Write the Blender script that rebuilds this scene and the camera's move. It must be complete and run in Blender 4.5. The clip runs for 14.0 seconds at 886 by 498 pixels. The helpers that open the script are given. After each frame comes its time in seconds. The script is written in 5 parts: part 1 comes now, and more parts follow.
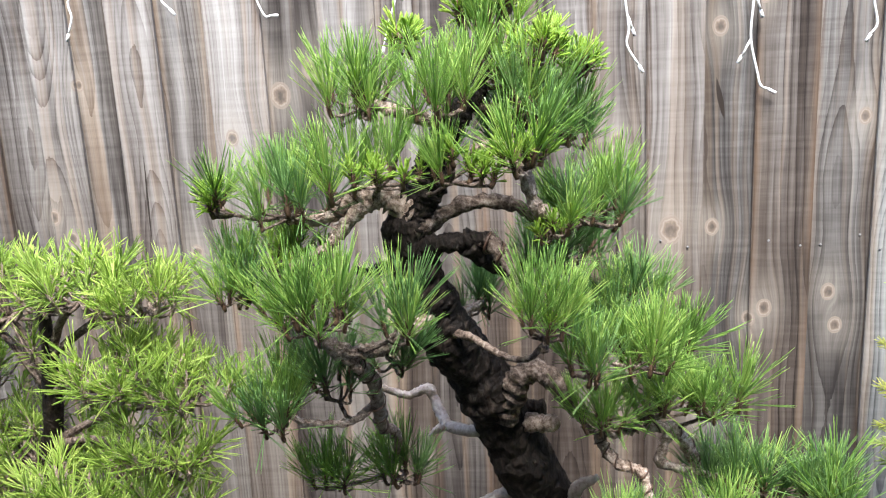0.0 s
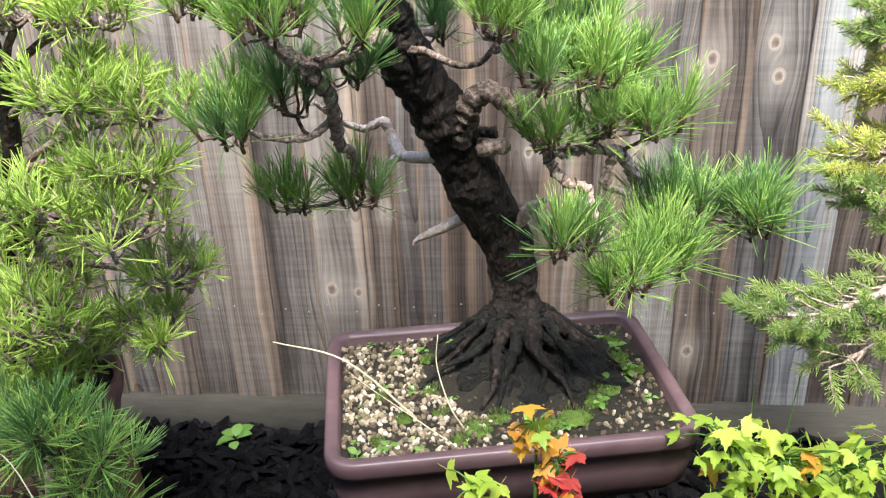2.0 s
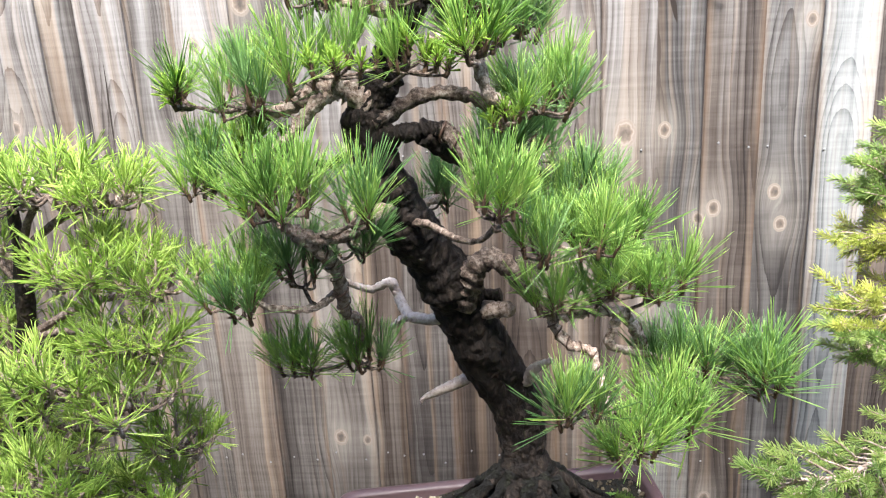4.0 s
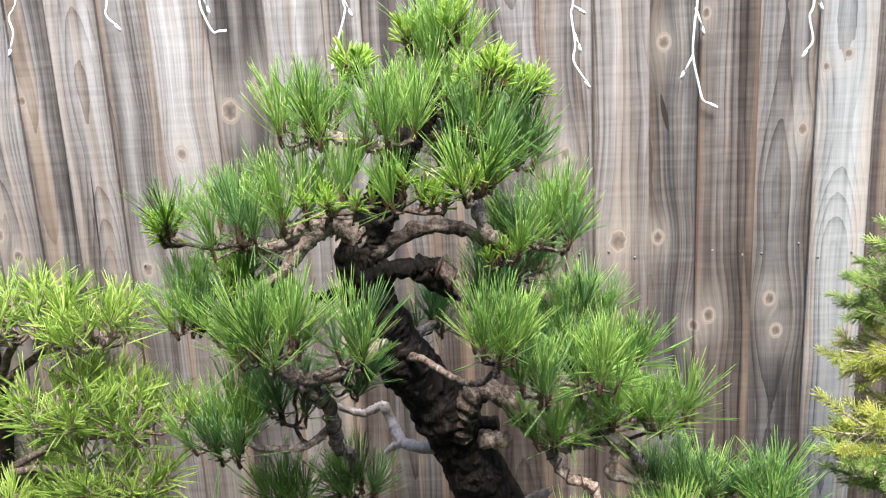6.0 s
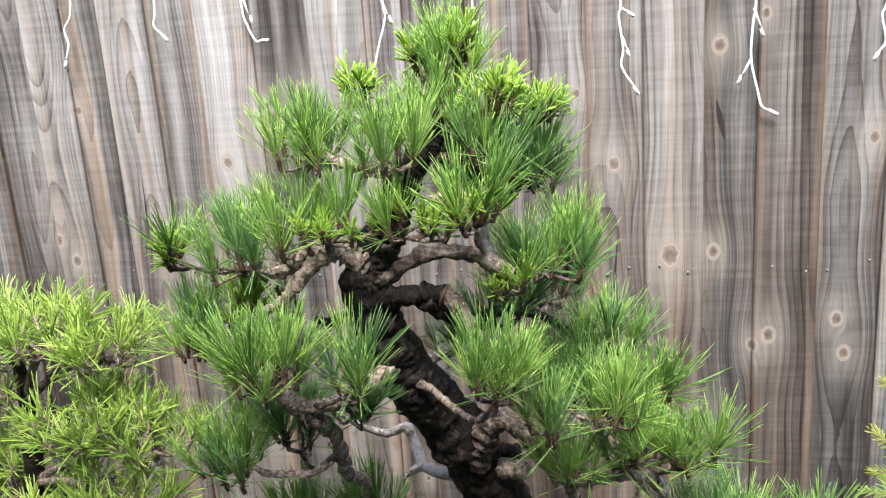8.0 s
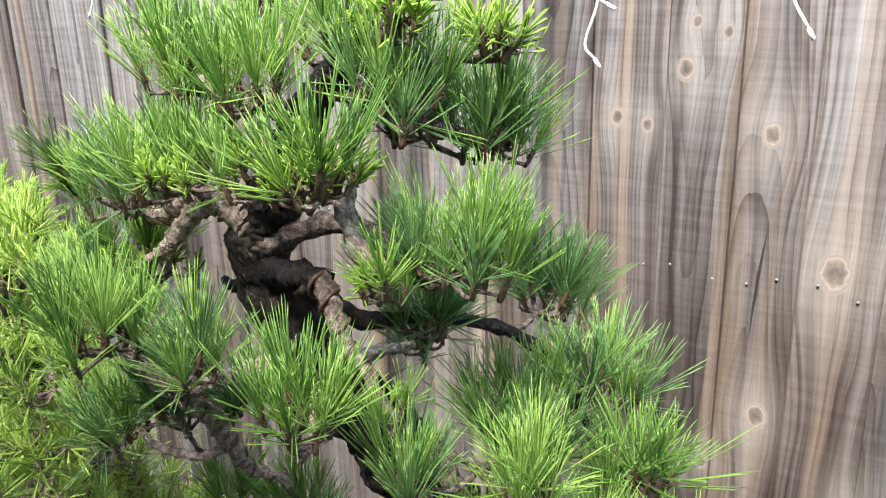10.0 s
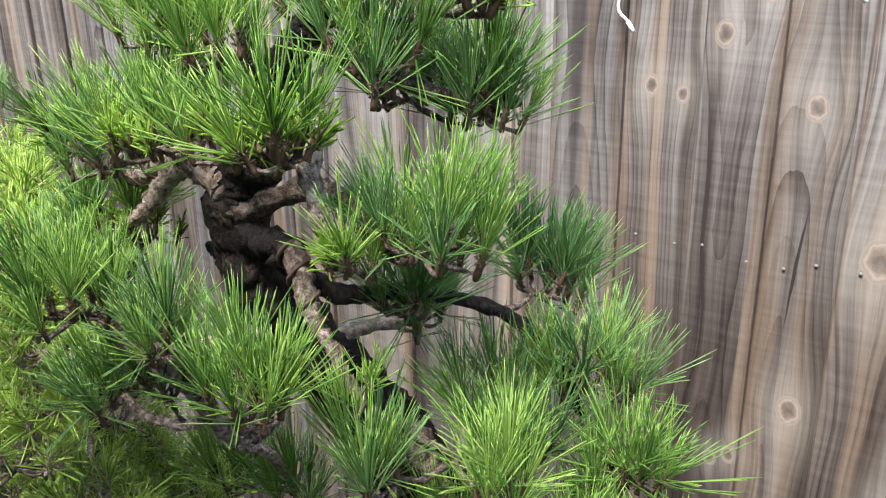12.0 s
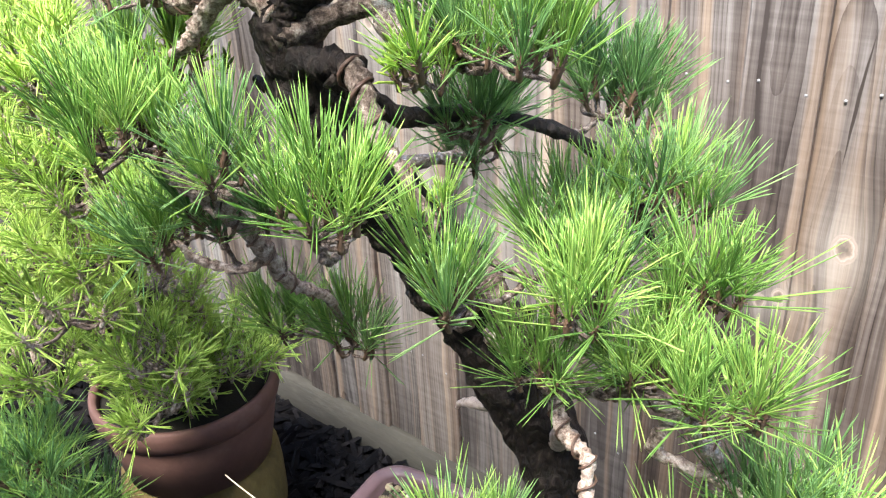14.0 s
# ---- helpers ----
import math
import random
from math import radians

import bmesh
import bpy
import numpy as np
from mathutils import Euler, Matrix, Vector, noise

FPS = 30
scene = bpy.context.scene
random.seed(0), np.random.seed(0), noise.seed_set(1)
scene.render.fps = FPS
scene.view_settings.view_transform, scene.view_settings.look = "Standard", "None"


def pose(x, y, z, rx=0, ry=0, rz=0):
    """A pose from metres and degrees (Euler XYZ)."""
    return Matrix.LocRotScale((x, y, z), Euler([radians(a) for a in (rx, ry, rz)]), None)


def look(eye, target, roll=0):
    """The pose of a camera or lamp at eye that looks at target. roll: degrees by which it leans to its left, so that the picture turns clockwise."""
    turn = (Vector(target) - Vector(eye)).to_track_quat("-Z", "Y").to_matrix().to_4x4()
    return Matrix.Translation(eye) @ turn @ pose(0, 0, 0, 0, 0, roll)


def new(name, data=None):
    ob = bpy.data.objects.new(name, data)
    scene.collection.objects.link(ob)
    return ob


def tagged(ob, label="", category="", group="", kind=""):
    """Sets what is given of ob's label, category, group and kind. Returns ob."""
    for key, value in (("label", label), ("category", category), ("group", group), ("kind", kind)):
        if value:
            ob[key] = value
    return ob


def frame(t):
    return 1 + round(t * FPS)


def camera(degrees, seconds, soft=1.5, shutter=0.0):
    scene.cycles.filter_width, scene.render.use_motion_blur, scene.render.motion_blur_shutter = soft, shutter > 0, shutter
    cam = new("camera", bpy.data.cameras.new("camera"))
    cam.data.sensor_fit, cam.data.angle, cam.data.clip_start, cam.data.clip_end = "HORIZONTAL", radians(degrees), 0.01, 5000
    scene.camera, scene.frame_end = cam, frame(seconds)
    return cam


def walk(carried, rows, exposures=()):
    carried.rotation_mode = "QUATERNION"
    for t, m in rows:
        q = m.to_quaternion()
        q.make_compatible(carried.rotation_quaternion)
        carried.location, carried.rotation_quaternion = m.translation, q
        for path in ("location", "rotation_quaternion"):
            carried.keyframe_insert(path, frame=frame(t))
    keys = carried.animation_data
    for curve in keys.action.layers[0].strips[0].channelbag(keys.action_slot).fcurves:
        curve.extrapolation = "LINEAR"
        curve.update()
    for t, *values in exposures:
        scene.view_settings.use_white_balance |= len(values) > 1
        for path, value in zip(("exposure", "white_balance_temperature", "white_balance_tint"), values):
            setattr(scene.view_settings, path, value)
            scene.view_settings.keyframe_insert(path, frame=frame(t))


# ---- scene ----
cam = camera(54.7, 14.0, soft=1.2)
PATH = [
    (0, (0.299, -1.485, 1.291), (0.028, 0.445, 0.84), -2.9),
    (0.5, (0.302, -1.539, 1.283), (0.083, 0.397, 0.832), -3.2),
    (1, (0.308, -1.545, 1.243), (0.129, 0.361, 0.663), -2.5),
    (1.5, (0.31, -1.548, 1.217), (0.14, 0.306, 0.487), -2.0),
    (2, (0.303, -1.55, 1.19), (0.131, 0.25, 0.336), -2.2),
    (2.5, (0.305, -1.548, 1.186), (0.117, 0.221, 0.272), -2.8),
    (3, (0.306, -1.541, 1.214), (0.107, 0.271, 0.39), -3.0),
    (3.5, (0.309, -1.539, 1.234), (0.1, 0.319, 0.524), -3.4),
    (4, (0.315, -1.537, 1.253), (0.114, 0.358, 0.648), -3.1),
    (4.2, (0.321, -1.53, 1.265), (0.129, 0.38, 0.702), -2.9),
    (6.3, (0.299, -1.49, 1.342), (0.138, 0.447, 0.87), -3.0),
    (6.5, (0.298, -1.49, 1.349), (0.134, 0.445, 0.87), -3.0),
    (7, (0.299, -1.488, 1.327), (0.119, 0.452, 0.878), -2.9),
    (7.5, (0.306, -1.487, 1.316), (0.088, 0.453, 0.88), -3.2),
    (8, (0.398, -1.431, 1.356), (0.0035, 0.469, 0.866), -4.0),
    (8.2, (0.496, -1.392, 1.335), (-0.068, 0.466, 0.859), -3.1),
    (10.3, (0.68, -1.01, 1.318), (-0.501, 0.477, 0.691), -1.8),
    (10.5, (0.689, -0.993, 1.323), (-0.542, 0.457, 0.703), -2.4),
    (11, (0.704, -0.978, 1.354), (-0.595, 0.451, 0.836), -3.6),
    (11.5, (0.702, -0.971, 1.333), (-0.596, 0.453, 0.796), -2.7),
    (12, (0.694, -0.967, 1.303), (-0.538, 0.456, 0.627), -0.9),
    (12.5, (0.697, -0.968, 1.284), (-0.471, 0.457, 0.507), 0.2),
    (13, (0.699, -0.974, 1.273), (-0.446, 0.435, 0.434), -0.1),
    (13.5, (0.686, -0.98, 1.26), (-0.479, 0.387, 0.379), -1.2),
    (14, (0.657, -0.991, 1.248), (-0.533, 0.332, 0.336), -3.0),
]
walk(cam, [(t, look(eye, target, roll)) for t, eye, target, roll in PATH], exposures=((0.0, 2.06, 6300, 12), (0.5, 2.04, 6300, 12), (1.0, 1.93, 6300, 12), (1.5, 2.12, 6300, 12), (2.0, 2.48, 6300, 12), (2.5, 2.74, 6300, 12), (3.0, 2.74, 6300, 12), (3.5, 2.64, 6300, 12), (4.0, 2.46, 6300, 12), (6.5, 2.0, 6300, 12), (8.2, 2.03, 6300, 12), (10.3, 2.20, 6300, 12), (11.0, 2.22, 6300, 12), (11.5, 2.03, 6300, 12), (12.0, 1.93, 6300, 12), (12.5, 2.18, 6300, 12), (13.0, 2.42, 6300, 12), (14.0, 2.8, 6300, 12)))

# ---- world, sun ----
SUN_ELEV, SUN_ROT = 60.0, 172.0
world = bpy.data.worlds.new("world")
scene.world = world
world.use_nodes = True
wn = world.node_tree.nodes
sky = wn.new("ShaderNodeTexSky")
sky.sky_type = "NISHITA"
sky.sun_disc = False
sky.sun_elevation, sky.sun_rotation = radians(SUN_ELEV), radians(SUN_ROT)
sky.air_density, sky.dust_density, sky.ozone_density = 1.0, 1.5, 1.0
wn["Background"].inputs["Strength"].default_value = 0.15
world.node_tree.links.new(sky.outputs[0], wn["Background"].inputs["Color"])
sun_data = bpy.data.lights.new("sun", "SUN")
sun_data.energy, sun_data.angle, sun_data.color = 3.7, radians(26), (1.0, 0.955, 0.88)
sun = new("sun", sun_data)
sa, se = radians(SUN_ROT), radians(SUN_ELEV)
to_sun = Vector((math.sin(sa) * math.cos(se), math.cos(sa) * math.cos(se), math.sin(se)))
sun.matrix_world = look(to_sun * 10, (0, 0, 0))

# ---- materials ----


def material(name, rough=0.7, metal=0.0, spec=0.4):
    m = bpy.data.materials.new(name)
    m.use_nodes = True
    b = m.node_tree.nodes["Principled BSDF"]
    b.inputs["Roughness"].default_value = rough
    b.inputs["Metallic"].default_value = metal
    b.inputs["Specular IOR Level"].default_value = spec
    return m, m.node_tree, b


def node(nt, kind, **props):
    n = nt.nodes.new(kind)
    for k, v in props.items():
        if k == "operation":
            n.operation = v
        elif k == "blend":
            n.data_type, n.blend_type = "RGBA", v
        elif k == "clamp":
            n.use_clamp = v
    return n


def link(nt, a, b):
    nt.links.new(a, b)


def math_node(nt, op, a, b=None, clamp=False):
    n = node(nt, "ShaderNodeMath", operation=op, clamp=clamp)
    for i, v in enumerate((a, b)):
        if v is None:
            continue
        if isinstance(v, (int, float)):
            n.inputs[i].default_value = v
        else:
            link(nt, v, n.inputs[i])
    return n.outputs[0]


def ramp(nt, fac, stops):
    n = nt.nodes.new("ShaderNodeValToRGB")
    while len(n.color_ramp.elements) < len(stops):
        n.color_ramp.elements.new(0.5)
    for e, (p, c) in zip(n.color_ramp.elements, stops):
        e.position, e.color = p, (*c, 1)
    link(nt, fac, n.inputs[0])
    return n.outputs[0]


def noise_tex(nt, vec, scale, detail=4.0, rough=0.55, distort=0.0):
    n = nt.nodes.new("ShaderNodeTexNoise")
    n.inputs["Scale"].default_value = scale
    n.inputs["Detail"].default_value = detail
    n.inputs["Roughness"].default_value = rough
    n.inputs["Distortion"].default_value = distort
    if vec is not None:
        link(nt, vec, n.inputs["Vector"])
    return n.outputs["Fac"]


def mix(nt, fac, a, b, blend="MIX"):
    n = node(nt, "ShaderNodeMix", blend=blend)
    for i, v in ((0, fac), (6, a), (7, b)):
        if isinstance(v, (int, float)):
            n.inputs[i].default_value = v
        elif isinstance(v, tuple):
            n.inputs[i].default_value = (*v, 1)
        else:
            link(nt, v, n.inputs[i])
    return n.outputs[2]


def bump(nt, b, height, strength, dist):
    n = nt.nodes.new("ShaderNodeBump")
    n.inputs["Strength"].default_value, n.inputs["Distance"].default_value = strength, dist
    link(nt, height, n.inputs["Height"])
    link(nt, n.outputs[0], b.inputs["Normal"])


def coords(nt, kind="Object"):
    return nt.nodes.new("ShaderNodeTexCoord").outputs[kind]


def scaled(nt, vec, s):
    n = nt.nodes.new("ShaderNodeMapping")
    n.inputs["Scale"].default_value = s
    link(nt, vec, n.inputs["Vector"])
    return n.outputs[0]


def mottled(name, stops, scale, rough=0.7, bump_scale=None, bump_strength=0.4, bump_dist=0.002, stretch=(1, 1, 1), spec=0.4, per_object=0.0, per_island=0.0, detail=6.0):
    """A surface whose colour follows noise at two scales, with relief of its own."""
    m, nt, b = material(name, rough, 0.0, spec)
    v = scaled(nt, coords(nt), stretch)
    f = noise_tex(nt, v, scale, detail, 0.6)
    f2 = noise_tex(nt, v, scale * 6, 3, 0.6)
    fac = math_node(nt, "ADD", math_node(nt, "MULTIPLY", f, 0.7), math_node(nt, "MULTIPLY", f2, 0.3))
    if per_object:
        r = nt.nodes.new("ShaderNodeObjectInfo").outputs["Random"]
        fac = math_node(nt, "ADD", fac, math_node(nt, "MULTIPLY", math_node(nt, "SUBTRACT", r, 0.5), per_object))
    if per_island:
        r = nt.nodes.new("ShaderNodeNewGeometry").outputs["Random Per Island"]
        fac = math_node(nt, "ADD", fac, math_node(nt, "MULTIPLY", math_node(nt, "SUBTRACT", r, 0.5), per_island))
    link(nt, ramp(nt, fac, stops), b.inputs["Base Color"])
    if bump_scale:
        bump(nt, b, noise_tex(nt, v, bump_scale, 5, 0.65), bump_strength, bump_dist)
    return m


# splits in the palings: where each begins and ends along the fence and in height, and its half width
CHECKS = ((0.404, 1.022, 0.391, 0.853, 0.0022), (-0.448, 1.151, -0.453, 0.952, 0.002), (0.559, 1.227, 0.574, 1.155, 0.005))
# knots of the palings: place along the fence, height, radius
KNOTS = (
    (0.487, 0.972, 0.022), (0.557, 0.975, 0.013), (0.564, 1.308, 0.014), (0.398, 1.127, 0.014), (0.796, 1.154, 0.012),
    (-0.127, 1.272, 0.016), (-0.185, 1.228, 0.02), (-0.277, 1.157, 0.013), (-0.372, 0.945, 0.014), (-0.56, 1.262, 0.01),
    (0.645, 0.832, 0.014), (0.62, 0.812, 0.011), (0.766, 0.797, 0.013), (0.293, 1.201, 0.014), (0.303, 1.257, 0.009),
    (0.341, 1.246, 0.009), (0.2, 1.134, 0.012), (0.242, 1.127, 0.01), (0.411, 0.757, 0.017), (0.532, 0.652, 0.018),
    (0.348, 0.675, 0.011), (-0.077, 0.367, 0.016), (-0.022, 0.36, 0.011), (0.042, 0.538, 0.008), (0.652, 0.229, 0.014),
    (0.324, 0.661, 0.01), (0.86, 1.275, 0.009), (-0.61, 0.98, 0.013), (0.826, 1.256, 0.008), (0.752, 0.857, 0.013),
    (-0.641, 1.022, 0.014), (0.63, 1.351, 0.01),
)


def knot_group():
    g = bpy.data.node_groups.new("knot", "ShaderNodeTree")
    for nm in ("x", "z", "kx", "kz", "size"):
        g.interface.new_socket(nm, in_out="INPUT", socket_type="NodeSocketFloat")
    for nm in ("warp", "mask", "halo"):
        g.interface.new_socket(nm, in_out="OUTPUT", socket_type="NodeSocketFloat")
    gi, go = g.nodes.new("NodeGroupInput").outputs, g.nodes.new("NodeGroupOutput").inputs
    dx = math_node(g, "DIVIDE", math_node(g, "SUBTRACT", gi[0], gi[2]), gi[4])
    dz = math_node(g, "DIVIDE", math_node(g, "SUBTRACT", gi[1], gi[3]), gi[4])
    xx, zz = math_node(g, "MULTIPLY", dx, dx), math_node(g, "MULTIPLY", dz, dz)
    a = math_node(g, "ADD", math_node(g, "MULTIPLY", xx, 0.16), math_node(g, "MULTIPLY", zz, 0.035))
    gauss = math_node(g, "POWER", 2.718, math_node(g, "MULTIPLY", a, -1.0))
    link(g, math_node(g, "MULTIPLY", math_node(g, "MULTIPLY", dx, gi[4]), math_node(g, "MULTIPLY", gauss, -0.6)), go[0])
    wide = math_node(g, "ADD", math_node(g, "MULTIPLY", xx, 0.22), math_node(g, "MULTIPLY", zz, 0.07))
    link(g, math_node(g, "POWER", 2.718, math_node(g, "MULTIPLY", wide, -1.0)), go[2])
    r2 = math_node(g, "ADD", xx, math_node(g, "MULTIPLY", zz, 0.6))
    link(g, math_node(g, "SUBTRACT", 1.0, r2, clamp=True), go[1])
    return g


def paling_material():
    m, nt, b = material("weathered_paling", 0.85, 0.0, 0.25)
    pos = nt.nodes.new("ShaderNodeNewGeometry").outputs["Position"]
    obj = nt.nodes.new("ShaderNodeObjectInfo")
    info = obj.outputs["Random"]
    wear = nt.nodes.new("ShaderNodeSeparateColor")
    link(nt, obj.outputs["Color"], wear.inputs[0])
    pale, cool = wear.outputs[0], wear.outputs[1]
    local = nt.nodes.new("ShaderNodeSeparateXYZ")
    link(nt, coords(nt), local.inputs[0])
    sep = nt.nodes.new("ShaderNodeSeparateXYZ")
    link(nt, pos, sep.inputs[0])
    x, z = sep.outputs[0], sep.outputs[2]
    g = knot_group()
    warp, mask, halo = x, None, None
    for kx, kz, s in KNOTS:
        n = nt.nodes.new("ShaderNodeGroup")
        n.node_tree = g
        link(nt, x, n.inputs[0])
        link(nt, z, n.inputs[1])
        n.inputs[2].default_value, n.inputs[3].default_value, n.inputs[4].default_value = kx, kz, s
        warp = math_node(nt, "ADD", warp, n.outputs[0])
        halo = n.outputs[2] if halo is None else math_node(nt, "MAXIMUM", halo, n.outputs[2])
        mask = n.outputs[1] if mask is None else math_node(nt, "MAXIMUM", mask, n.outputs[1])

    def vec(a, c):
        n = nt.nodes.new("ShaderNodeCombineXYZ")
        link(nt, a, n.inputs[0])
        link(nt, c, n.inputs[1])
        link(nt, math_node(nt, "MULTIPLY", info, 37.0), n.inputs[2])
        return n.outputs[0]

    wander = math_node(nt, "MULTIPLY", noise_tex(nt, vec(math_node(nt, "MULTIPLY", x, 6.0), math_node(nt, "MULTIPLY", z, 2.2)), 1.0, 2), 0.035)
    u = math_node(nt, "ADD", warp, wander)
    broad = noise_tex(nt, vec(math_node(nt, "MULTIPLY", u, 26.0), math_node(nt, "MULTIPLY", z, 0.9)), 1.0, 3, 0.6)

    # growth rings of a log cut lengthwise: straight lines far from the heart, arches near it
    seed2 = math_node(nt, "FRACT", math_node(nt, "MULTIPLY", info, 17.31))
    seed3 = math_node(nt, "FRACT", math_node(nt, "MULTIPLY", info, 41.77))
    heart = math_node(nt, "MULTIPLY", math_node(nt, "SUBTRACT", seed2, 0.5), 0.22)
    zero = math_node(nt, "MULTIPLY", x, 0.0)
    deep = noise_tex(nt, vec(zero, math_node(nt, "MULTIPLY", z, 1.0)), 1.0, 2, 0.5)
    deep = math_node(nt, "MULTIPLY", math_node(nt, "SUBTRACT", deep, 0.3), 0.17)
    across = math_node(nt, "ADD", math_node(nt, "SUBTRACT", local.outputs[0], heart), math_node(nt, "SUBTRACT", warp, x))
    across = math_node(nt, "ADD", across, math_node(nt, "MULTIPLY", math_node(nt, "SUBTRACT", wander, 0.0175), 0.7))
    radius = math_node(nt, "SQRT", math_node(nt, "ADD", math_node(nt, "MULTIPLY", across, across), math_node(nt, "MULTIPLY", deep, deep)))
    ripple = noise_tex(nt, vec(math_node(nt, "MULTIPLY", x, 40.0), math_node(nt, "MULTIPLY", z, 9.0)), 1.0, 3, 0.6)
    radius = math_node(nt, "ADD", radius, math_node(nt, "MULTIPLY", ripple, 0.004))
    step = math_node(nt, "ADD", math_node(nt, "MULTIPLY", seed3, 0.006), 0.005)
    count = math_node(nt, "DIVIDE", radius, step)
    late = math_node(nt, "POWER", math_node(nt, "FRACT", count), 3.0)
    year = nt.nodes.new("ShaderNodeTexWhiteNoise")
    year.noise_dimensions = "2D"
    link(nt, vec(math_node(nt, "FLOOR", count), math_node(nt, "MULTIPLY", info, 91.0)), year.inputs["Vector"])
    late = math_node(nt, "MULTIPLY", late, math_node(nt, "ADD", math_node(nt, "MULTIPLY", year.outputs["Value"], 0.9), 0.25))
    fine = noise_tex(nt, vec(math_node(nt, "MULTIPLY", u, 420.0), math_node(nt, "MULTIPLY", z, 7.0)), 1.0, 3, 0.6)
    saw = noise_tex(nt, vec(math_node(nt, "MULTIPLY", x, 7.0), math_node(nt, "MULTIPLY", z, 105.0)), 1.0, 3, 0.6)
    patch = noise_tex(nt, vec(math_node(nt, "MULTIPLY", x, 8.0), math_node(nt, "MULTIPLY", z, 2.4)), 1.0, 4, 0.6)
    f = math_node(nt, "ADD", math_node(nt, "MULTIPLY", broad, 0.5), math_node(nt, "MULTIPLY", math_node(nt, "SUBTRACT", 1.0, late), 0.19))
    f = math_node(nt, "ADD", f, math_node(nt, "MULTIPLY", fine, 0.22))
    f = math_node(nt, "ADD", f, math_node(nt, "MULTIPLY", math_node(nt, "MULTIPLY", math_node(nt, "SUBTRACT", saw, 0.5), patch), 0.42))
    f = math_node(nt, "ADD", f, math_node(nt, "MULTIPLY", math_node(nt, "SUBTRACT", patch, 0.5), 0.5))
    f = math_node(nt, "ADD", f, math_node(nt, "MULTIPLY", math_node(nt, "SUBTRACT", pale, 0.5), 0.55))
    stripe = noise_tex(nt, vec(math_node(nt, "MULTIPLY", u, 62.0), math_node(nt, "MULTIPLY", z, 0.5)), 1.0, 2, 0.5)
    f = math_node(nt, "ADD", f, math_node(nt, "MULTIPLY", math_node(nt, "SUBTRACT", stripe, 0.5), 0.55))
    streak = noise_tex(nt, vec(math_node(nt, "MULTIPLY", u, 150.0), math_node(nt, "MULTIPLY", z, 1.6)), 1.0, 3, 0.65)
    streak = math_node(nt, "MULTIPLY", math_node(nt, "SUBTRACT", streak, 0.55), 6.0, clamp=True)
    f = math_node(nt, "SUBTRACT", f, math_node(nt, "MULTIPLY", streak, 0.09))
    grey = ramp(nt, f, ((0.25, (0.039, 0.032, 0.029)), (0.40, (0.112, 0.101, 0.095)), (0.52, (0.185, 0.175, 0.169)), (0.66, (0.274, 0.266, 0.259)), (0.82, (0.381, 0.378, 0.370))))
    # brown ramp, darkened further so that the lower palings carry shade in their colour
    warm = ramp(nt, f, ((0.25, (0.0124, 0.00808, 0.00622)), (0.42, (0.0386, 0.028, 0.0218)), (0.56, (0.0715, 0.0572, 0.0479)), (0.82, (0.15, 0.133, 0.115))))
    tone = noise_tex(nt, vec(math_node(nt, "MULTIPLY", u, 24.0), math_node(nt, "MULTIPLY", z, 0.7)), 1.0, 2)
    tone = math_node(nt, "MULTIPLY", math_node(nt, "SUBTRACT", math_node(nt, "ADD", tone, math_node(nt, "MULTIPLY", info, 0.42)), 0.62), 3.2, clamp=True)
    # towards the ground: browner wood, and shade painted in along with it
    low_shade_brown = math_node(nt, "ADD", math_node(nt, "MULTIPLY", math_node(nt, "SUBTRACT", 1.32, z), 2.0), math_node(nt, "MULTIPLY", math_node(nt, "SUBTRACT", patch, 0.5), 1.6), clamp=True)
    tone = math_node(nt, "MAXIMUM", tone, math_node(nt, "MULTIPLY", low_shade_brown, 0.95))
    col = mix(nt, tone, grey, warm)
    silver = ramp(nt, f, ((0.25, (0.034, 0.035, 0.037)), (0.42, (0.095, 0.104, 0.109)), (0.58, (0.202, 0.216, 0.218)), (0.8, (0.336, 0.353, 0.347))))
    col = mix(nt, math_node(nt, "MULTIPLY", cool, 0.8), col, silver)
    tan = noise_tex(nt, vec(math_node(nt, "MULTIPLY", u, 44.0), math_node(nt, "MULTIPLY", z, 0.45)), 1.0, 2, 0.5)
    tan = math_node(nt, "MULTIPLY", math_node(nt, "SUBTRACT", tan, 0.52), 5.0, clamp=True)
    col = mix(nt, math_node(nt, "MULTIPLY", tan, 0.45), col, mix(nt, f, (0.08, 0.05, 0.032), (0.42, 0.31, 0.21)))
    # rusty sap stain down the arrises
    rim = math_node(nt, "SUBTRACT", math_node(nt, "ABSOLUTE", local.outputs[0]), 0.037)
    rim = math_node(nt, "MULTIPLY", math_node(nt, "MULTIPLY", rim, 110.0, clamp=True), math_node(nt, "MULTIPLY", math_node(nt, "SUBTRACT", patch, 0.4), 4.0, clamp=True))
    col = mix(nt, math_node(nt, "MULTIPLY", rim, 0.42), col, (0.17, 0.1, 0.055))
    # drying checks: slim dark splits
    for x0, z0, x1, z1, half in CHECKS:
        run = math_node(nt, "DIVIDE", math_node(nt, "SUBTRACT", z, z0), z1 - z0)
        inside = math_node(nt, "MULTIPLY", math_node(nt, "MULTIPLY", run, math_node(nt, "SUBTRACT", 1.0, run)), 4.0, clamp=True)
        off = math_node(nt, "ABSOLUTE", math_node(nt, "SUBTRACT", math_node(nt, "ADD", x, math_node(nt, "MULTIPLY", math_node(nt, "SUBTRACT", ripple, 0.5), 0.006)), math_node(nt, "ADD", math_node(nt, "MULTIPLY", run, x1 - x0), x0)))
